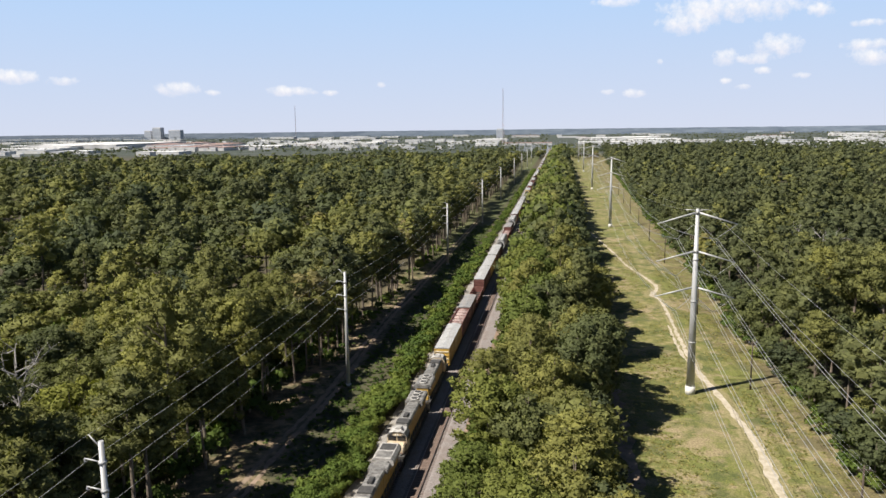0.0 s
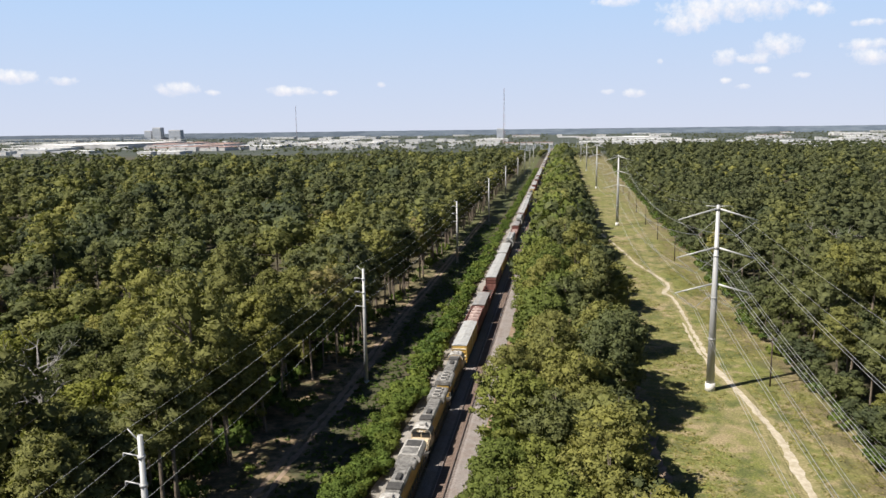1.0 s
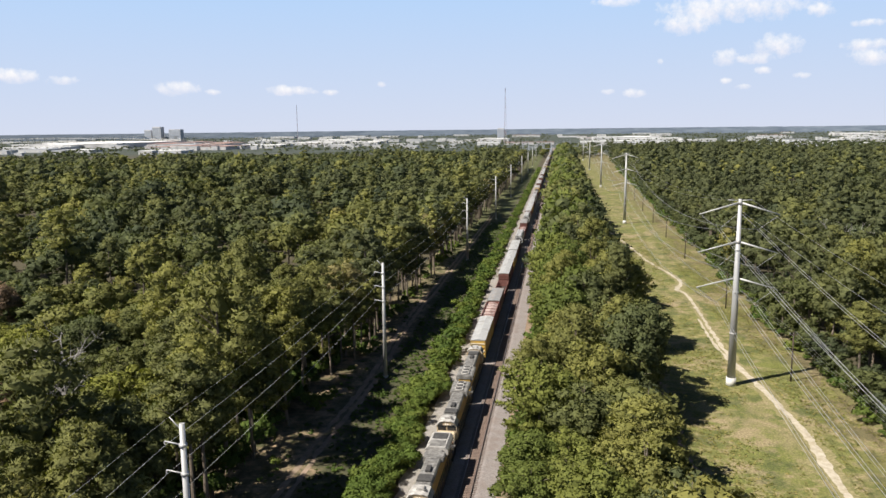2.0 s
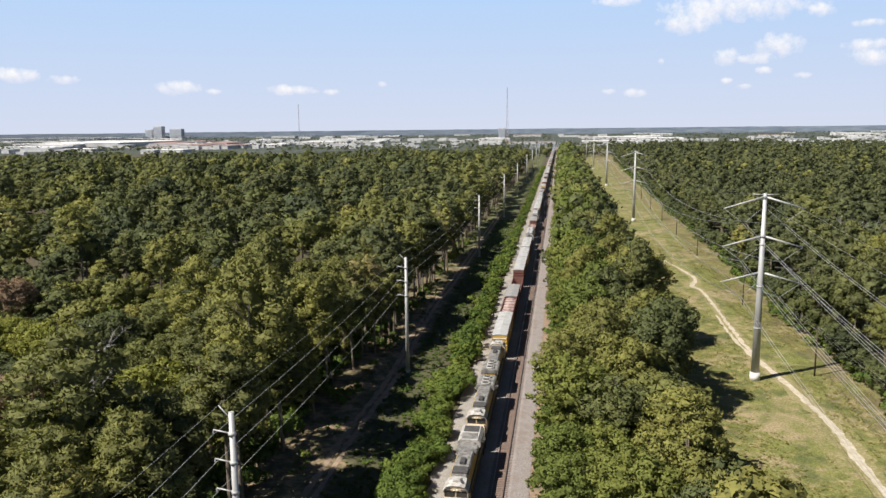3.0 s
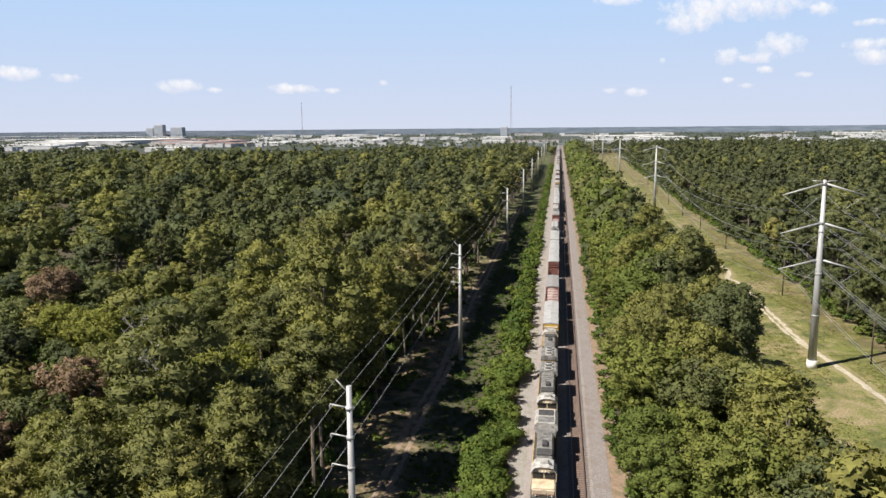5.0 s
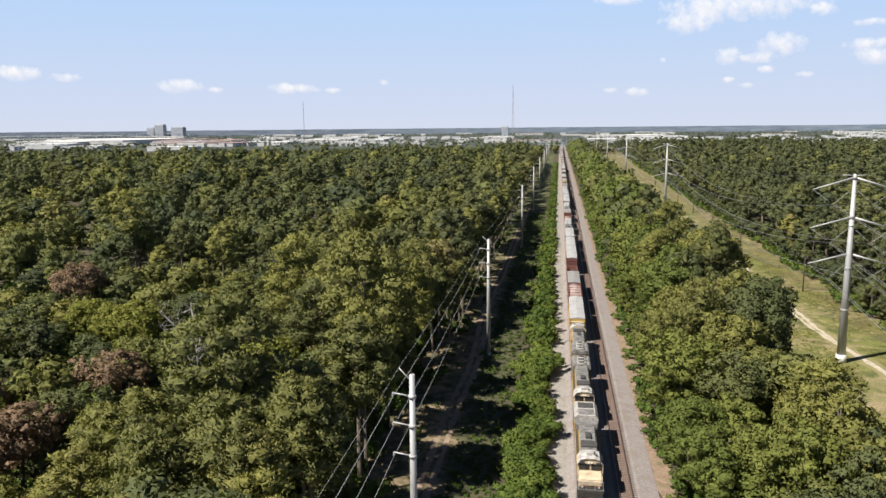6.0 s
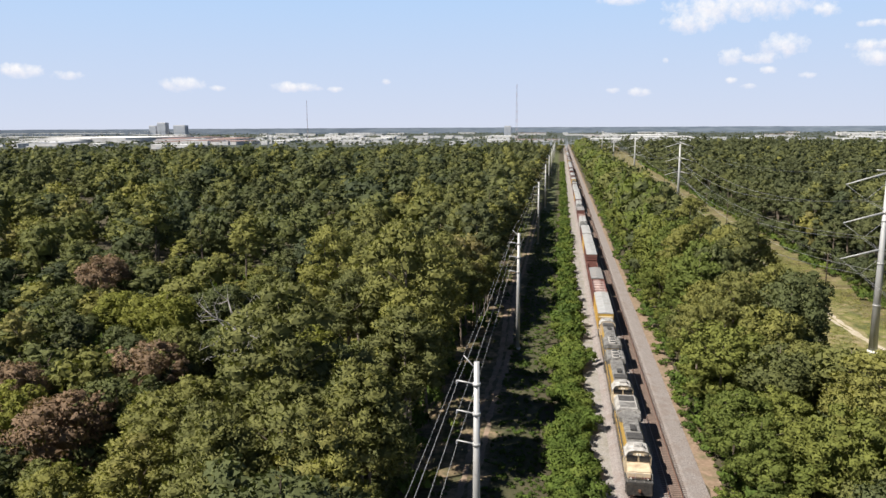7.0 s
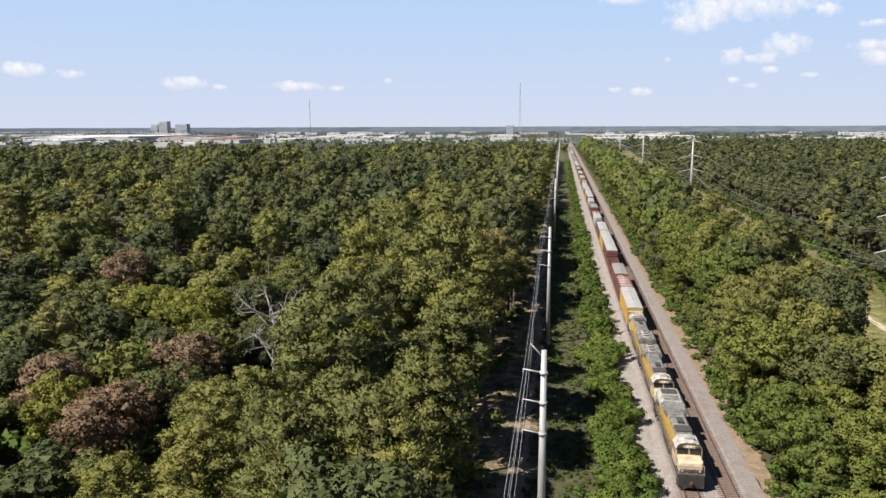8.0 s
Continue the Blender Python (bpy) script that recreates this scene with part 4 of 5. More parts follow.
def right_edge(y):
    return 68.0 + 0.018 * max(0, y - 150) + 2.0 * noise.noise((y * 0.03, 7.0, 0))


def level_at(x, y):
    d = math.hypot(x - 5, y)
    return 2 if d < 235 else (3 if d < 500 else 4)


def shaded_stand_tint(x, y):
    """Neighbouring trees share a tone, darker far off and in the east."""
    # the drop past y 860 paints a cloud's shadow into the leaf tint
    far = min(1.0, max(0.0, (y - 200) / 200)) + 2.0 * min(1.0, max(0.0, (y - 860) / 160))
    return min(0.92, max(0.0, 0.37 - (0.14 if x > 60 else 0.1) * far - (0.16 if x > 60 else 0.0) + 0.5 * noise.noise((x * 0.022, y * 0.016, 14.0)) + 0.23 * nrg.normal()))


RUSTY = ((-64.2, 69.5, 15.0), (-67.6, 92.4, 14.0), (-80, 81.5, 13.8), (-109, 147, 16))
GOLDEN = ((-91.6, 126, 13.2), (-77.4, 117.6, 15.2), (-61.8, 154.4, 13.8), (-45.2, 93.6, 16.4), (-84, 122, 13.4), (-75.5, 76, 13.0))
singles = 0
woods = Stuff()
for gap, y0, y1 in ((8.4, 35, 170), (9.4, 170, 560), (11.2, 560, 1080)):
    for x, y in spots(-950, -24, y0, y1, gap):
        deep = left_edge(y) - x
        if deep < 0:
            continue
        if y > 880 + 0.45 * (x + 400) + 60 * noise.noise((x * 0.01, 2.0, 5.0)):
            continue
        gap_to = math.hypot(x + 55, y - 92)
        if gap_to < 5.0 or any(math.hypot(x - a, y - b) < 5.0 for a, b, _ in RUSTY + GOLDEN):
            continue
        belt = deep < 22 or (y > 170 and noise.noise((x * 0.012, y * 0.012, 8.0)) > 0.12)
        kind = "pine" if nrg.uniform() < (0.8 if belt else 0.15 + 0.15 * (y > 170)) else "leaf"
        near = min(1.0, max(0.0, (y - 150) / 120))
        h = (nrg.uniform(16.5, 25) if kind == "pine" else nrg.uniform(9.5, 17.5) + 4.5 * near) + (3.0 + 5.0 * near) * noise.noise((x * 0.036, y * 0.03, 1.0)) - (2.0 if kind == "pine" and not belt else 0)
        h -= 4.0 * min(1.0, max(0.0, (y - 600) / 250))
        luck = nrg.uniform()
        if luck < 0.06 and not belt:
            continue
        h *= 0.55 if luck < 0.22 else (0.78 if luck < 0.45 else (1.0 if luck < 0.8 else 1.22))
        if y < 150 and deep > 9:
            h *= 0.93
        if deep > 20 and y < 170:
            h = min(h, nrg.uniform(16, 20) if kind == "pine" else nrg.uniform(12, 15.5))
        if any(math.hypot(x - a - 4.5, y - b + 7) < 8.0 for a, b, _ in RUSTY + GOLDEN):
            kind, h = "leaf", min(h, 9.0)
        if gap_to < 11 or math.hypot(x + 48, y - 80) < 8:
            kind, h = "leaf", min(h, 8.5)
        if y < 150 and x > -72 and singles < 135:
            plant(kind, x, y, h, nrg.uniform(0, 6.28), "trees of the western woods")
            singles += 1
        else:
            woods.add(kind, x, y, max(6.5, h), level_at(x, y), shaded_stand_tint(x, y))
for x, y, h in ((-30.4, 52, 21), (-27.6, 61.7, 21.5), (-27.2, 82.8, 21.6), (-32, 114, 23.4), (-33, 182, 24), (-33, 175, 23.8), (-46.5, 162.8, 18.5), (-36, 49, 20), (-41, 57, 19), (-34, 59, 21), (-46, 66, 18), (-38, 69, 20.5), (-31, 72, 20)):
    plant("pine", x, y, h, nrg.uniform(0, 6.28), "pines of the forest edge")
for k in range(220):
    y = 50 + k * 3.8 + nrg.uniform(-2.2, 2.2)
    x = left_edge(y) - nrg.uniform(-0.6, 3.4)
    h = nrg.uniform(15, 23.5)
    if y < 100 and k % 3:
        woods.add("leaf", x - nrg.uniform(1, 13), y, nrg.uniform(5, 9), 2)
    elif y < 150:
        plant("pine", x, y, h, nrg.uniform(0, 6.28), "pines of the forest edge")
    else:
        woods.add("pine", x, y, h, level_at(x, y), trunk=True)
# low growth that fills the gaps between the trunks
for x, y in spots(-150, -26.5, 42, 185, 5.0):
    if x < left_edge(y) - 1:
        woods.add("shrub", x, y, nrg.uniform(3.2, 6.5), 2, nrg.uniform(0, 0.6))
for x, y in spots(-110, -28, 42, 150, 8.6):
    if math.hypot(x + 57, y - 94) > 3.5:
        woods.add("leaf", x, y, nrg.uniform(7.0, 10.5), 2)
woods.put("woodland", "dense mixed pine and hardwood forest canopy", "forest")
east, singles = Stuff(), 0
for gap, y0, y1 in ((8.2, 80, 420), (10.4, 420, 1080), (12.0, 1080, 1300)):
    for x, y in spots(66, 620, y0, y1, gap):
        if x < right_edge(y):
            continue
        kind = "pine" if nrg.uniform() < 0.5 else "leaf"
        if y > 1080 and x > 0.3 * y:
            continue
        h = (nrg.uniform(17, 24.5) if kind == "pine" else nrg.uniform(11, 18)) + 7.0 * noise.noise((x * 0.036, y * 0.03, 5.0))
        luck = nrg.uniform()
        h *= 0.6 if luck < 0.2 else (0.82 if luck < 0.45 else 1.08)
        if x < 100 and y < 190 and singles < 45:
            plant(kind, x, y, h, nrg.uniform(0, 6.28), "trees of the eastern woods")
            singles += 1
        else:
            east.add(kind, x, y, h, level_at(x, y), shaded_stand_tint(x, y))
for k in range(260):
    y = 85 + k * 3.6
    x = right_edge(y) + nrg.uniform(-1.0, 4.0)
    if k % 3 == 0:
        east.add("pine", x + 2.5, y, nrg.uniform(15, 23), level_at(x, y), nrg.uniform(0, 0.4), y < 500)
    east.add("leaf", x, y, nrg.uniform(4.5, 10.0), level_at(x, y), nrg.uniform(0, 0.5))
east.put("woodland", "mixed green forest beyond the mown corridor", "forest")
strip, singles = Stuff(), 0
STRIP = ((26.5, 84.5, 18.6, "pine"), (25.0, 78.5, 16.4, "leaf"), (21.0, 73.5, 16.0, "bright"), (19.8, 98.5, 15.2, "leaf"), (24.3, 106, 13.6, "leaf"), (19.4, 123.6, 19.6, "pine"),
         (13.2, 105, 16.6, "bright"), (12.2, 117, 15.4, "pine"), (17.4, 166, 21.6, "pine"), (24.8, 203, 25.2, "pine"), (12.8, 82, 10.8, "bright"), (12.6, 90.5, 11.2, "bright"),
         (27.2, 120, 18.5, "leaf"), (27.0, 131, 19.5, "pine"), (26.4, 143, 18.0, "leaf"), (27.8, 156, 24.5, "pine"), (28.4, 163, 22.5, "leaf"), (28.6, 126, 20.5, "leaf"), (28.8, 136, 18.0, "leaf"), (27.5, 176, 19.5, "pine"), (26.2, 69, 14.5, "leaf"), (22.6, 113, 17.0, "leaf"))
for x, y, h, kind in STRIP:
    plant(kind, x, y, h, nrg.uniform(0, 6.28), "trees of the strip of woods")
for x, y in spots(13, 27.0, 40, 1150, 6.3):
    if any(math.hypot(x - a, y - b) < 3.9 for a, b, _, _ in STRIP):
        continue
    tall = 12.0 + 4.6 * min(1.0, max(0.0, (y - 95) / 30)) + 2.5 * min(1.0, max(0.0, (y - 145) / 40)) + 4.5 * min(1.0, max(0.0, (y - 180) / 60))
    h = tall - 4.5 * max(0.0, (15.5 - x) / 3.0) + nrg.uniform(-5.5, 3.5) + 3.5 * noise.noise((x * 0.08, y * 0.05, 2.0))
    kind = ("pine" if nrg.uniform() < 0.2 else "leaf") if x > 24 + nrg.uniform(-8, 4) else ("leaf" if nrg.uniform() < 0.22 else "bright")
    if y < 190 and singles < 92:
        plant(kind, x, y, max(5.0, h), nrg.uniform(0, 6.28), "trees of the strip of woods")
        singles += 1
    else:
        strip.add(kind, x, y, max(5.0, h), level_at(x, y), nrg.uniform(0, 0.7))
for x0, x1, low, high in ((11.6, 14.0, 3.5, 7.5), (26.6, 29.4, 8.0, 17.0)):
    for x, y in spots(x0, x1, 45, 800, 3.6):
        strip.add("bright" if x < 20 else "leaf", x, y, nrg.uniform(low, high) + (4.0 if x > 20 and y > 150 else 0.0), level_at(x, y))
for x, y in spots(11.2, 17, 40, 125, 2.6):
    strip.add("shrub", x, y, nrg.uniform(1.6, 3.6), 2)
for x, y in spots(12.5, 27, 38, 120, 4.4):
    strip.add("bright", x, y, nrg.uniform(4.0, 8.5), 2)
for x, y in spots(-24, 80, 1180, 1700, 9.0):
    if not -7 < x < 11:
        strip.add("leaf", x, y, nrg.uniform(9, 15), 4)
strip.put("woodland", "narrow belt of leafy trees between railway and corridor", "forest")
behind = Stuff()
for x0, x1, gap, low, high in ((-190, -27, 8.2, 13, 23), (13, 28, 5.8, 9, 16), (70, 180, 8.4, 11, 20)):
    for j in range(int(150 / gap)):
        for i in range(int((x1 - x0) / gap)):
            x, y = x0 + (i + nrg.uniform(0.1, 0.9)) * gap, -118 + (j + nrg.uniform(0.1, 0.9)) * gap
            behind.add("pine" if nrg.uniform() < 0.4 and x0 != 13 else "leaf", x, y, nrg.uniform(low, high), 3 if -45 < x < 80 else 4)
behind.put("woodland", "more of the mixed forest beside the railway", "forest")
hedge, singles = Stuff(), 0
for x, y in spots(-11.2, -4.9, 50, 900, 1.6):
    h = (nrg.uniform(1.6, 3.4) + 0.9 * noise.noise((x * 0.2, y * 0.08, 4.0))) * (1.0 - 0.5 * min(1.0, max(0.0, (y - 200) / 150)))
    middle, half = -7.5 + 0.9 * noise.noise((y * 0.045, 2.0, 8.0)), 1.9 + 1.3 * noise.noise((y * 0.08, 5.0, 3.0))
    if abs(x - middle) > half + nrg.uniform(-0.3, 0.5) or nrg.uniform() < 0.06:
        continue
    if y < 135 and singles < 130:
        plant("shrub", x, y, h, nrg.uniform(0, 6.28), "shrubs beside the railway")
        singles += 1
    else:
        hedge.add("shrub", x, y, h, level_at(x, y))
for x0, x1, y1, gap in ((10.4, 12.5, 500, 2.6), (29.5, 32.0, 260, 3.2), (-27.5, -24.0, 320, 3.4), (65.5, 71.0, 900, 2.4)):
    for x, y in spots(x0, x1, 50, y1, gap):
        x += right_edge(y) - 68 if x0 > 60 else 0
        if nrg.uniform() < 0.7:
            hedge.add("shrub", x, y, nrg.uniform(1.2, 3.4), level_at(x, y))
for x, y in spots(-25, -10.5, 50, 380, 1.2):
    thick = 0.85 if x > -18.2 else 0.2
    if abs(x + 20.2) > 1.7 and nrg.uniform() < thick:
        hedge.add("shrub", x, y, nrg.uniform(0.2, 0.6) * (2.2 if nrg.uniform() < 0.08 else 1.0), 3 if y < 190 else 4, nrg.uniform(0, 0.45))
tufts = []
for x, y in spots(33, 66, 70, 330, 1.0):
    if abs(x - 53) < 2.6 or noise.noise((x * 0.09, y * 0.06, 6.0)) + nrg.uniform(-0.5, 0.5) < 0.05:
        continue
    for k in range(5):
        a = nrg.uniform(0, 6.28)
        c, d = np.array((x + nrg.uniform(-0.5, 0.5), y + nrg.uniform(-0.5, 0.5), 0.03)), np.array((math.cos(a), math.sin(a), 0)) * nrg.uniform(0.1, 0.3)
        tufts.append((c - d, c + d, c + np.array((-d[1], d[0], 0)) * nrg.uniform(1.0, 2.2) + (0, 0, nrg.uniform(0.05, 0.18))))
tuft_tint = nrg.uniform(0, 1, len(tufts))
tagged(new("grass", quads("grass", np.array(tufts), M["grass_tuft"], tuft_tint, np.tile((0.0, 0.0, 1.0), (len(tufts), 1)))), "rough olive and straw-coloured grass tufts", "grass", kind="stuff")
for x, y in spots(8.8, 11.2, 50, 320, 1.3):
    if noise.noise((x * 0.3, y * 0.12, 12.0)) > 0.12 * (9.8 - x):
        hedge.add("shrub", x, y, nrg.uniform(0.3, 1.3), level_at(x, y + 120))
hedge.put("undergrowth", "bright green shrubs and weeds along the railway and forest edges", "undergrowth")


# browned, yellowing and dead trees among the green
def recolour(tree, material):
    for ob in tree.children:
        if ob.name.startswith("crown"):
            ob.data = ob.data.copy()
            ob.data.materials[0] = material


for x, y, h in RUSTY:
    t = plant("leaf", x, y, h, nrg.uniform(0, 6.28), "browned trees")
    t["label"] = "tree with dry rust-brown foliage in the woods"
    recolour(t, M["rust_leaf"])
for x, y, h in GOLDEN:
    t = plant("leaf", x, y, h, nrg.uniform(0, 6.28), "yellowing trees")
    t["label"] = "tree with yellow-green autumn foliage in the woods"
    recolour(t, M["gold_leaf"])


def dead_tree(x, y, h):
    t = thing("dead_tree", "bare grey dead tree with forked limbs", "tree", m=pose(x, y, 0))
    new("trunk", quads("trunk", np.concatenate([limb_walls((0, 0, -0.3), (0.2, 0, h * 0.55), 0.28, 0.2, 7), limb_walls((0.2, 0, h * 0.55), (-0.3, 0.3, h), 0.2, 0.05, 6)]), M["dead_wood"])).parent = t
    for k in range(15):
        a, z = k * 2.4, h * (0.42 + 0.036 * k)
        reach = h * nrg.uniform(0.12, 0.21)
        b = np.array((reach * math.cos(a), reach * math.sin(a), z + reach * nrg.uniform(0.4, 0.9)))
        walls = [limb_walls((0.1, 0.05, z), b, 0.15, 0.08, 5)]
        for _ in range(4):
            c = b + nrg.uniform(-0.5, 0.5, 3) * reach + np.array((math.cos(a), math.sin(a), 0.7)) * reach * 0.35
            walls.append(limb_walls(b, c, 0.075, 0.035, 4))
            for _ in range(3):
                walls.append(limb_walls(c, c + nrg.uniform(-0.4, 0.4, 3) * reach + (0, 0, 0.2 * reach), 0.035, 0.015, 3))
        new("limb", quads("limb", np.concatenate(walls), M["dead_wood"])).parent = t
    return t


dead_tree(-57, 98.6, 16.2)
dead_tree(95, 232, 17)
dead_tree(102, 240, 16)


# ---- the town beyond ----
def hall(x, y, w, d, h, roof, label, wall=None):
    t = thing("warehouse", label, "building", "buildings of the town", pose(x, y, 0))
    part("wall", box(B(), -w / 2, w / 2, 0, d, 0, h), wall or M["town_wall"], t)
    bm = box(B(), -w / 2 - 0.4, w / 2 + 0.4, -0.4, d + 0.4, h, h + 0.8)
    part("roof", bm, roof, t)
    for k in range(max(1, int(w / 30))):
        xx = -w / 2 + (k + 0.5) * w / max(1, int(w / 30))
        part("door", box(B(), xx - 3, xx + 3, -0.3, 0.2, 0, min(5, h * 0.6)), M["town_grey"], t)
    return t


def office(x, y, w, d, h, label):
    t = thing("office_building", label, "building", "buildings of the town", pose(x, y, 0))
    part("wall", box(B(), -w / 2, w / 2, 0, d, 0, h), M["town_grey"], t)
    part("roof", box(B(), -w / 2 + 1, w / 2 - 1, 1, d - 1, h, h + 3), M["town_wall"], t)
    n = int(h / 4)
    for k in range(n):
        part("window_band", box(B(), -w / 2 + 1, w / 2 - 1, -0.3, 0.2, 1.5 + k * 4, 3.6 + k * 4), M["town_glass"], t)
    return t


def mast(x, y, h, foot, head):
    t = thing("radio_mast", "tall slender red and white lattice radio mast", "radio mast", m=pose(x, y, 0))
    n = 14
    bm = B()
    for k in range(n):
        z0, z1 = h * k / n, h * (k + 1) / n
        r0, r1 = (foot + (head - foot) * j / n for j in (k, k + 1))
        for i in range(3):
            a, b = i * 2.094, (i + 1) * 2.094
            tube(bm, (r0 * math.cos(a), r0 * math.sin(a), z0), (r1 * math.cos(a), r1 * math.sin(a), z1), 0.2, 0.2, 4, mat=k % 2)
            tube(bm, (r0 * math.cos(a), r0 * math.sin(a), z0), (r1 * math.cos(b), r1 * math.sin(b), z1), 0.12, 0.12, 4, mat=k % 2)
    tagged(part("lattice", bm, [M["galv"], M["mast_red"]], t), kind="stuff")
    return t


office(-2292, 4000, 40, 40, 50, "grey office block above the far trees")
office(-2232, 3990, 50, 40, 67, "tall grey office block above the far trees")
office(-2135, 4010, 70, 40, 52, "broad glassy office block above the far trees")
office(-218, 3010, 26, 30, 40, "small grey office block beside the mast")
mast(-114, 1810, 139, 3.6, 0.7)
mast(-678, 1950, 112, 0.8, 0.4)
for k in range(9):
    y = 1760 + 260 * (k // 3)
    hall((-0.555 + 0.042 * (k % 3)) * y, y, 66, 150, 8 + 2 * (k % 2), M["town_red"], "long low building with a red clay roof")
hall(-1430, 2080, 290, 430, 12, M["town_roof"], "very long white-roofed warehouse")
hall(220, 2600, 190, 120, 10, M["town_roof"], "long white-roofed hall behind the woods")
def viaduct(x0, y0, x1, y1, z):
    t = thing("highway_viaduct", "pale concrete elevated highway on piers", "viaduct", "highway ramps")
    d = Vector((x1 - x0, y1 - y0, 0))
    n = max(4, int(d.length / 45))
    side = Vector((d.y, -d.x, 0)).normalized() * 6
    bm = B()
    rows = []
    for k in range(n + 1):
        c = Vector((x0, y0, 0)) + d * (k / n) + side * 3 * math.sin(3 * k / n)
        zz = z * min(1.0, 0.25 + 3 * min(k, n - k) / n)
        rows.append([bm.verts.new(c + side + Vector((0, 0, zz + dz))) for dz in (0, 1.6)] + [bm.verts.new(c - side + Vector((0, 0, zz + dz))) for dz in (1.6, 0)])
    for a, b in zip(rows, rows[1:]):
        for i in range(4):
            bm.faces.new((a[i], b[i], b[(i + 1) % 4], a[(i + 1) % 4]))
    bmesh.ops.recalc_face_normals(bm, faces=bm.faces)
    part("deck", bm, M["concrete"], t)
    for k in range(1, n):
        c = Vector((x0, y0, 0)) + d * (k / n) + side * 3 * math.sin(3 * k / n)
        part("pier", tube(B(), c, c + Vector((0, 0, z * min(1.0, 0.25 + 3 * min(k, n - k) / n))), 1.4, 1.4, 8), M["concrete"], t)


viaduct(-2900, 3300, -1750, 3250, 16)
viaduct(-2500, 2950, -1600, 3500, 22)
viaduct(-2300, 2700, -1300, 2650, 10)


def gantry(x, y, w, h):
    t = thing("substation_gantry", "grey lattice gantry of the far substation", "gantry", "substation gantries", pose(x, y, 0))
    for s in (-w / 2, w / 2):
        part("leg", box(B(), s - 0.35, s + 0.35, -0.35, 0.35, 0, h), M["town_glass"], t)
    part("beam", box(B(), -w / 2, w / 2, -0.5, 0.5, h - 1.8, h - 1.2), M["town_glass"], t)
    for k in range(3):
        part("spike", tube(B(), (-w / 2 + w * k / 2, 0, h), (-w / 2 + w * k / 2, 0, h + 6), 0.2, 0.06, 5), M["town_glass"], t)


for k in range(14):
    gantry(-45 + 13 * (k % 5) + 60 * (k > 9), 1280 + 70 * (k // 5), 11, 13 + 4 * (k % 3))
trng = random.Random(9)
for k in range(95):
    y = trng.uniform(1900, 4300)
    x = trng.uniform(-0.9 * y, 0.45 * y)
    if -60 < x < 90 and y < 1800:
        continue
    w = trng.choice((25, 40, 60, 90, 130))
    kind = trng.random()
    hall(x, y, w, trng.uniform(0.4, 0.9) * w, trng.uniform(5, 10), M["town_roof"] if kind < 0.6 else (M["town_grey"] if kind < 0.9 else M["town_red"]),
         "pale low warehouse among the far trees" if kind < 0.6 else ("grey low building among the far trees" if kind < 0.9 else "low building with a red roof"))
for k in range(90):
    y = trng.uniform(1720, 3000)
    x = trng.uniform(-0.55, -0.12) * y
    w = trng.choice((16, 22, 30, 45))
    hall(x, y, w, trng.uniform(0.5, 0.8) * w, trng.uniform(5, 9), M["town_roof"] if k % 3 else M["town_grey"], "pale low building of the crowded town" if k % 3 else "grey low building of the crowded town")
for k in range(44):
    y = trng.uniform(1400, 2500)
    x = trng.uniform(0.05, 0.46) * y
    w = trng.choice((18, 26, 40, 70))
    hall(x, y, w, trng.uniform(0.5, 0.8) * w, trng.uniform(5, 9), M["town_roof"] if k % 2 else M["town_grey"], "pale low building beyond the eastern woods" if k % 2 else "grey low building beyond the eastern woods")
for k in range(16):
    y = trng.uniform(1250, 1900)
    x = trng.uniform(-0.9, -0.45) * y
    w = trng.choice((18, 30, 50, 80))
    hall(x, y, w, trng.uniform(0.5, 0.8) * w, trng.uniform(5, 8), M["town_roof"] if k % 3 else M["town_grey"], "pale low building at the edge of the town" if k % 3 else "grey low building at the edge of the town")
town_trees = Stuff()
for x, y in spots(-1900, 980, 880, 1950, 12.0):
    if -24 < x < 80 or y < 880 + 0.45 * (x + 400) and x < 0 or (x > 68 and y < (1300 if x < 0.3 * y else 1080)):
        continue
    if x < -24 and noise.noise((x * 0.008, y * 0.006, 3.0)) < (y - 1190 - 0.4 * max(0, x + 420)) / 500 + (0.12 if x < -450 else 0.05):
        continue
    if x > 80 and noise.noise((x * 0.008, y * 0.006, 3.0)) < (y - 1500) / 900:
        continue
    # eastern trees keep dark tints that paint in the cloud's shadow
    town_trees.add("leaf", x, y, trng.uniform(8, 15), 5, trng.uniform(0, 0.45 if x < 0 else 0.15))
for k in range(6200):
    y = 1500 + 3000 * trng.random() ** 1.3
    x = trng.uniform(-0.95 * y, 0.5 * y)
    if noise.noise((x * 0.0035, y * 0.0022, 3.0)) < (0.2 if x < -0.1 * y else 0.3) and not -24 < x < 80:
        town_trees.add("leaf", x, y, trng.uniform(6, 12), 5, trng.uniform(0, 0.4))
town_trees.put("woodland", "scattered far trees among the buildings of the town", "forest")

# distant low wooded rise that closes the view, blue haze put into its colour
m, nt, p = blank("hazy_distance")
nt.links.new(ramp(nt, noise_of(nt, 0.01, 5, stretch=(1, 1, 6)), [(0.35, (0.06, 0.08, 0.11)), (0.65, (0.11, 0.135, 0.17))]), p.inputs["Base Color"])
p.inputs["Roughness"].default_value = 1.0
bm = B()
last = None
for k in range(261):
    a = radians(-52 + k * 0.4)
    top = 34 + 1.5 * noise.noise((k * 0.09, 0, 0)) + 1.5 * noise.noise((k * 0.5, 4, 0))
    now = [bm.verts.new((r * math.sin(a), r * math.cos(a), z)) for r, z in ((4600, 0), (4640, top), (4700, top * 0.97), (4700, 0))]
    if last:
        for i in range(3):
            bm.faces.new((last[i], now[i], now[i + 1], last[i + 1]))
    last = now
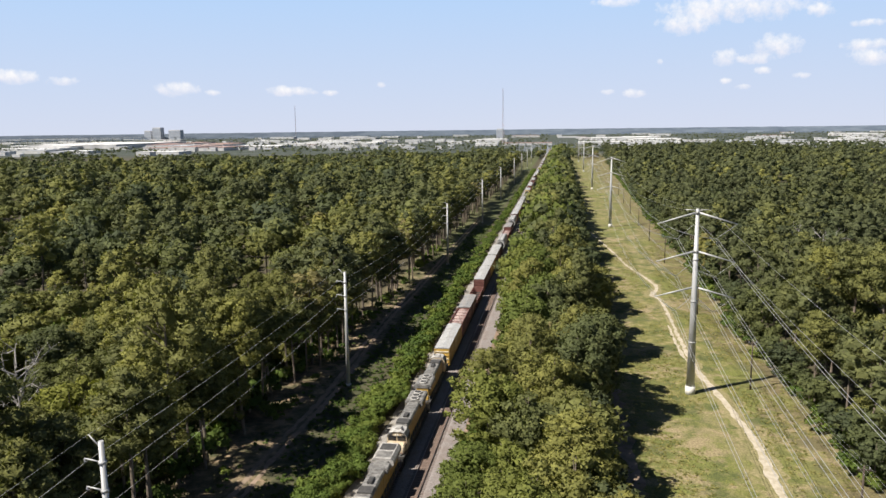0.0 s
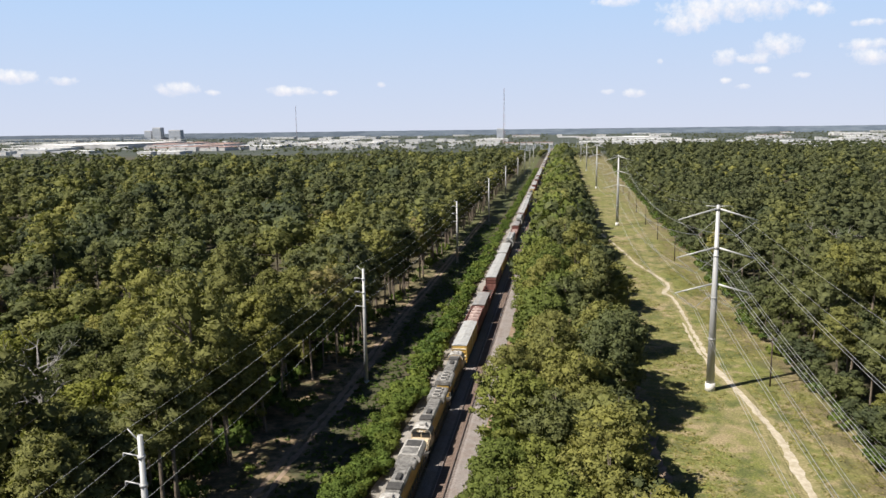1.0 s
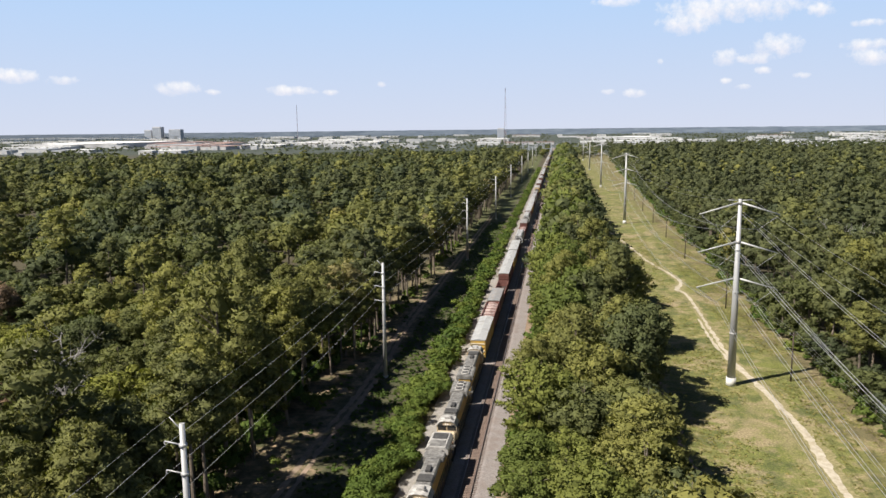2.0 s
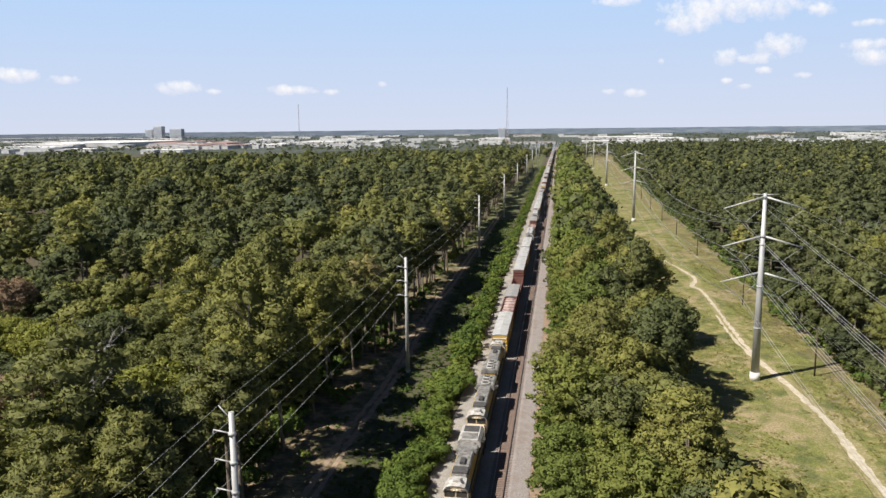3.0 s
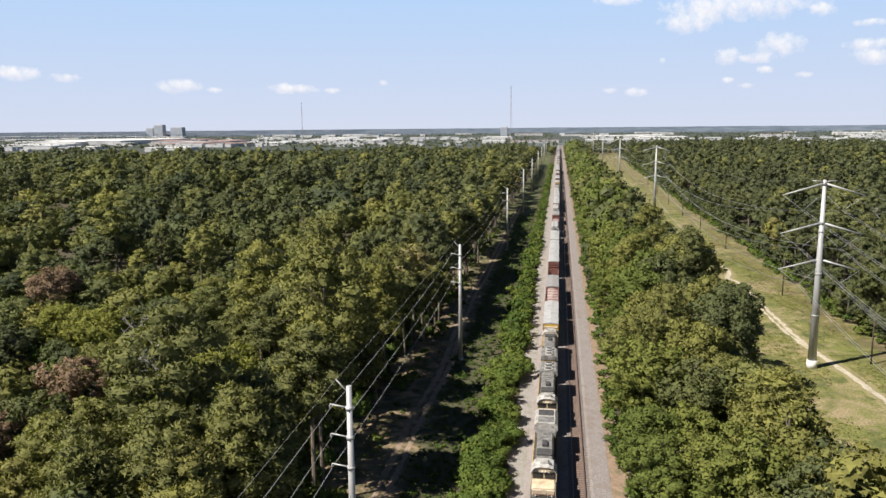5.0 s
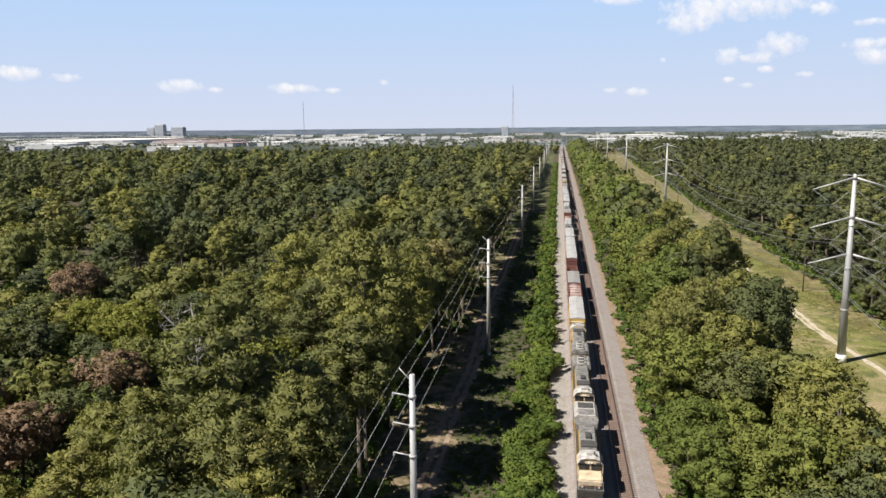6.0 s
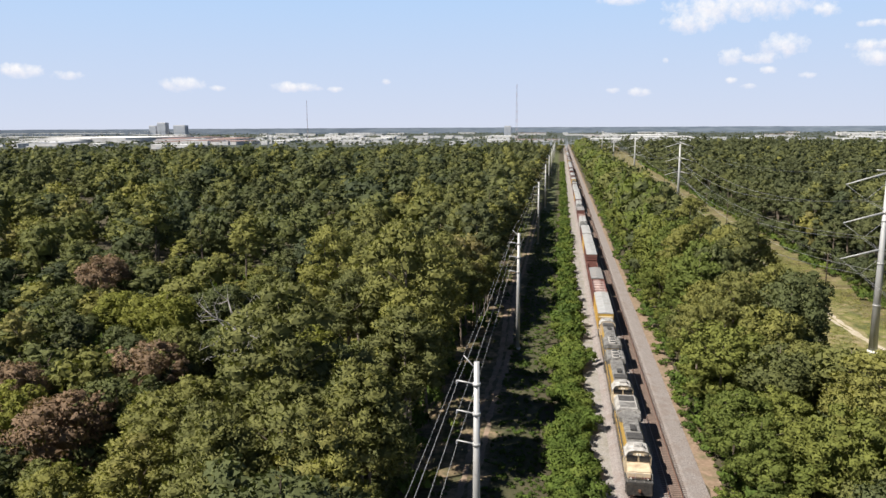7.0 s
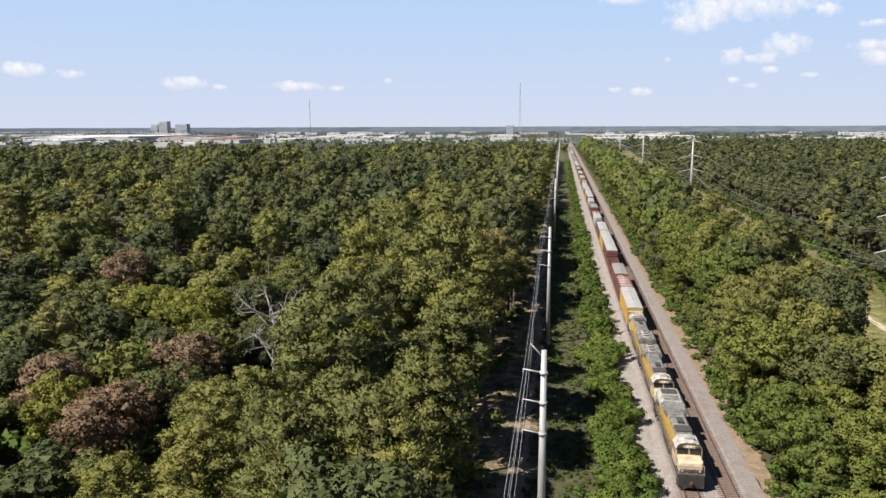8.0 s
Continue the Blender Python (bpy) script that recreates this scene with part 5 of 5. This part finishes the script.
bmesh.ops.recalc_face_normals(bm, faces=bm.faces)
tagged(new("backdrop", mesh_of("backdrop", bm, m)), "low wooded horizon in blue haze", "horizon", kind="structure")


# ---- clouds far off ----
def cloud_material():
    m, nt, p = blank("cloud")
    nt.nodes.remove(p)
    tc, info = nt.nodes.new("ShaderNodeTexCoord"), nt.nodes.new("ShaderNodeObjectInfo")
    sep = nt.nodes.new("ShaderNodeSeparateXYZ")
    nt.links.new(tc.outputs["Generated"], sep.inputs[0])
    u, v = calc(nt, "SUBTRACT", sep.outputs[0], 0.5), calc(nt, "SUBTRACT", sep.outputs[2], 0.4)
    r2 = calc(nt, "ADD", calc(nt, "POWER", calc(nt, "ABSOLUTE", calc(nt, "MULTIPLY", u, 2.1)), 2.0), calc(nt, "POWER", calc(nt, "ABSOLUTE", calc(nt, "MULTIPLY", v, 2.2)), 2.0))
    n = node(nt, "ShaderNodeTexNoise", Scale=0.017, Detail=7.0, Roughness=0.6)
    geo = nt.nodes.new("ShaderNodeNewGeometry")
    add = nt.nodes.new("ShaderNodeVectorMath")
    add.inputs[1].default_value = (0, 0, 0)
    nt.links.new(geo.outputs["Position"], add.inputs[0])
    comb = nt.nodes.new("ShaderNodeCombineXYZ")
    nt.links.new(calc(nt, "MULTIPLY", info.outputs["Random"], 3000.0), comb.inputs[1])
    nt.links.new(comb.outputs[0], add.inputs[1])
    nt.links.new(add.outputs[0], n.inputs["Vector"])
    dens = calc(nt, "SUBTRACT", calc(nt, "ADD", calc(nt, "MULTIPLY", n.outputs[0], 2.3), -0.4), r2)
    alpha = calc(nt, "MULTIPLY", step(nt, dens, 0.0, 1.0), 0.85)
    # the cards glow; bright tops and greyer undersides are put into the colour
    em = nt.nodes.new("ShaderNodeEmission")
    nt.links.new(ramp(nt, sep.outputs[2], [(0.2, (0.53, 0.52, 0.555)), (0.55, (0.62, 0.605, 0.595))]), em.inputs[0])
    tr = nt.nodes.new("ShaderNodeBsdfTransparent")
    mx = nt.nodes.new("ShaderNodeMixShader")
    nt.links.new(alpha, mx.inputs[0])
    nt.links.new(tr.outputs[0], mx.inputs[1])
    nt.links.new(em.outputs[0], mx.inputs[2])
    nt.links.new(mx.outputs[0], nt.nodes["Material Output"].inputs[0])
    return m


M["cloud"] = cloud_material()
CLOUDS = [(322, 757, 236, 43), (991, 724, 800, 120), (718, 637, 276, 93), (1213, 504, 227, 99), (940, 437, 140, 69), (1096, 424, 169, 43), (1707, 423, 200, 67),
          (949, 299, 55, 28), (1043, 265, 79, 25), (1146, 354, 97, 31), (1353, 324, 89, 28), (444, 242, 115, 38), (292, 251, 71, 26), (-2406, 328, 245, 70)]
CLOUDS += [(-3546, 431, 246, 72), (-3206, 391, 177, 43), (-1662, 296, 256, 45), (-1399, 277, 79, 27), (-1071, 322, 49, 27), (-2173, 292, 91, 28), (579, 415, 37, 25), (1426, 680, 134, 54), (1673, 485, 202, 48), (1694, 599, 172, 30)]
for x, z, w, h in CLOUDS:
    bm = B()
    w, h = w * 1.45, h * 1.9
    bm.faces.new([bm.verts.new(c) for c in ((-w / 2, 0, -h / 2), (w / 2, 0, -h / 2), (w / 2, 0, h / 2), (-w / 2, 0, h / 2))])
    o = tagged(new("cloud", mesh_of("cloud", bm, M["cloud"])), "small soft white fair-weather cloud far away", "cloud", "clouds", "structure")
    k = 4680 / math.hypot(x, 4600)
    o.location, o.scale = (5 + (x - 5) * k, 4600 * k, 46 + (z - 46) * k), (k, k, k)
    o.rotation_euler = (0, 0, math.atan2(-x, 4600))
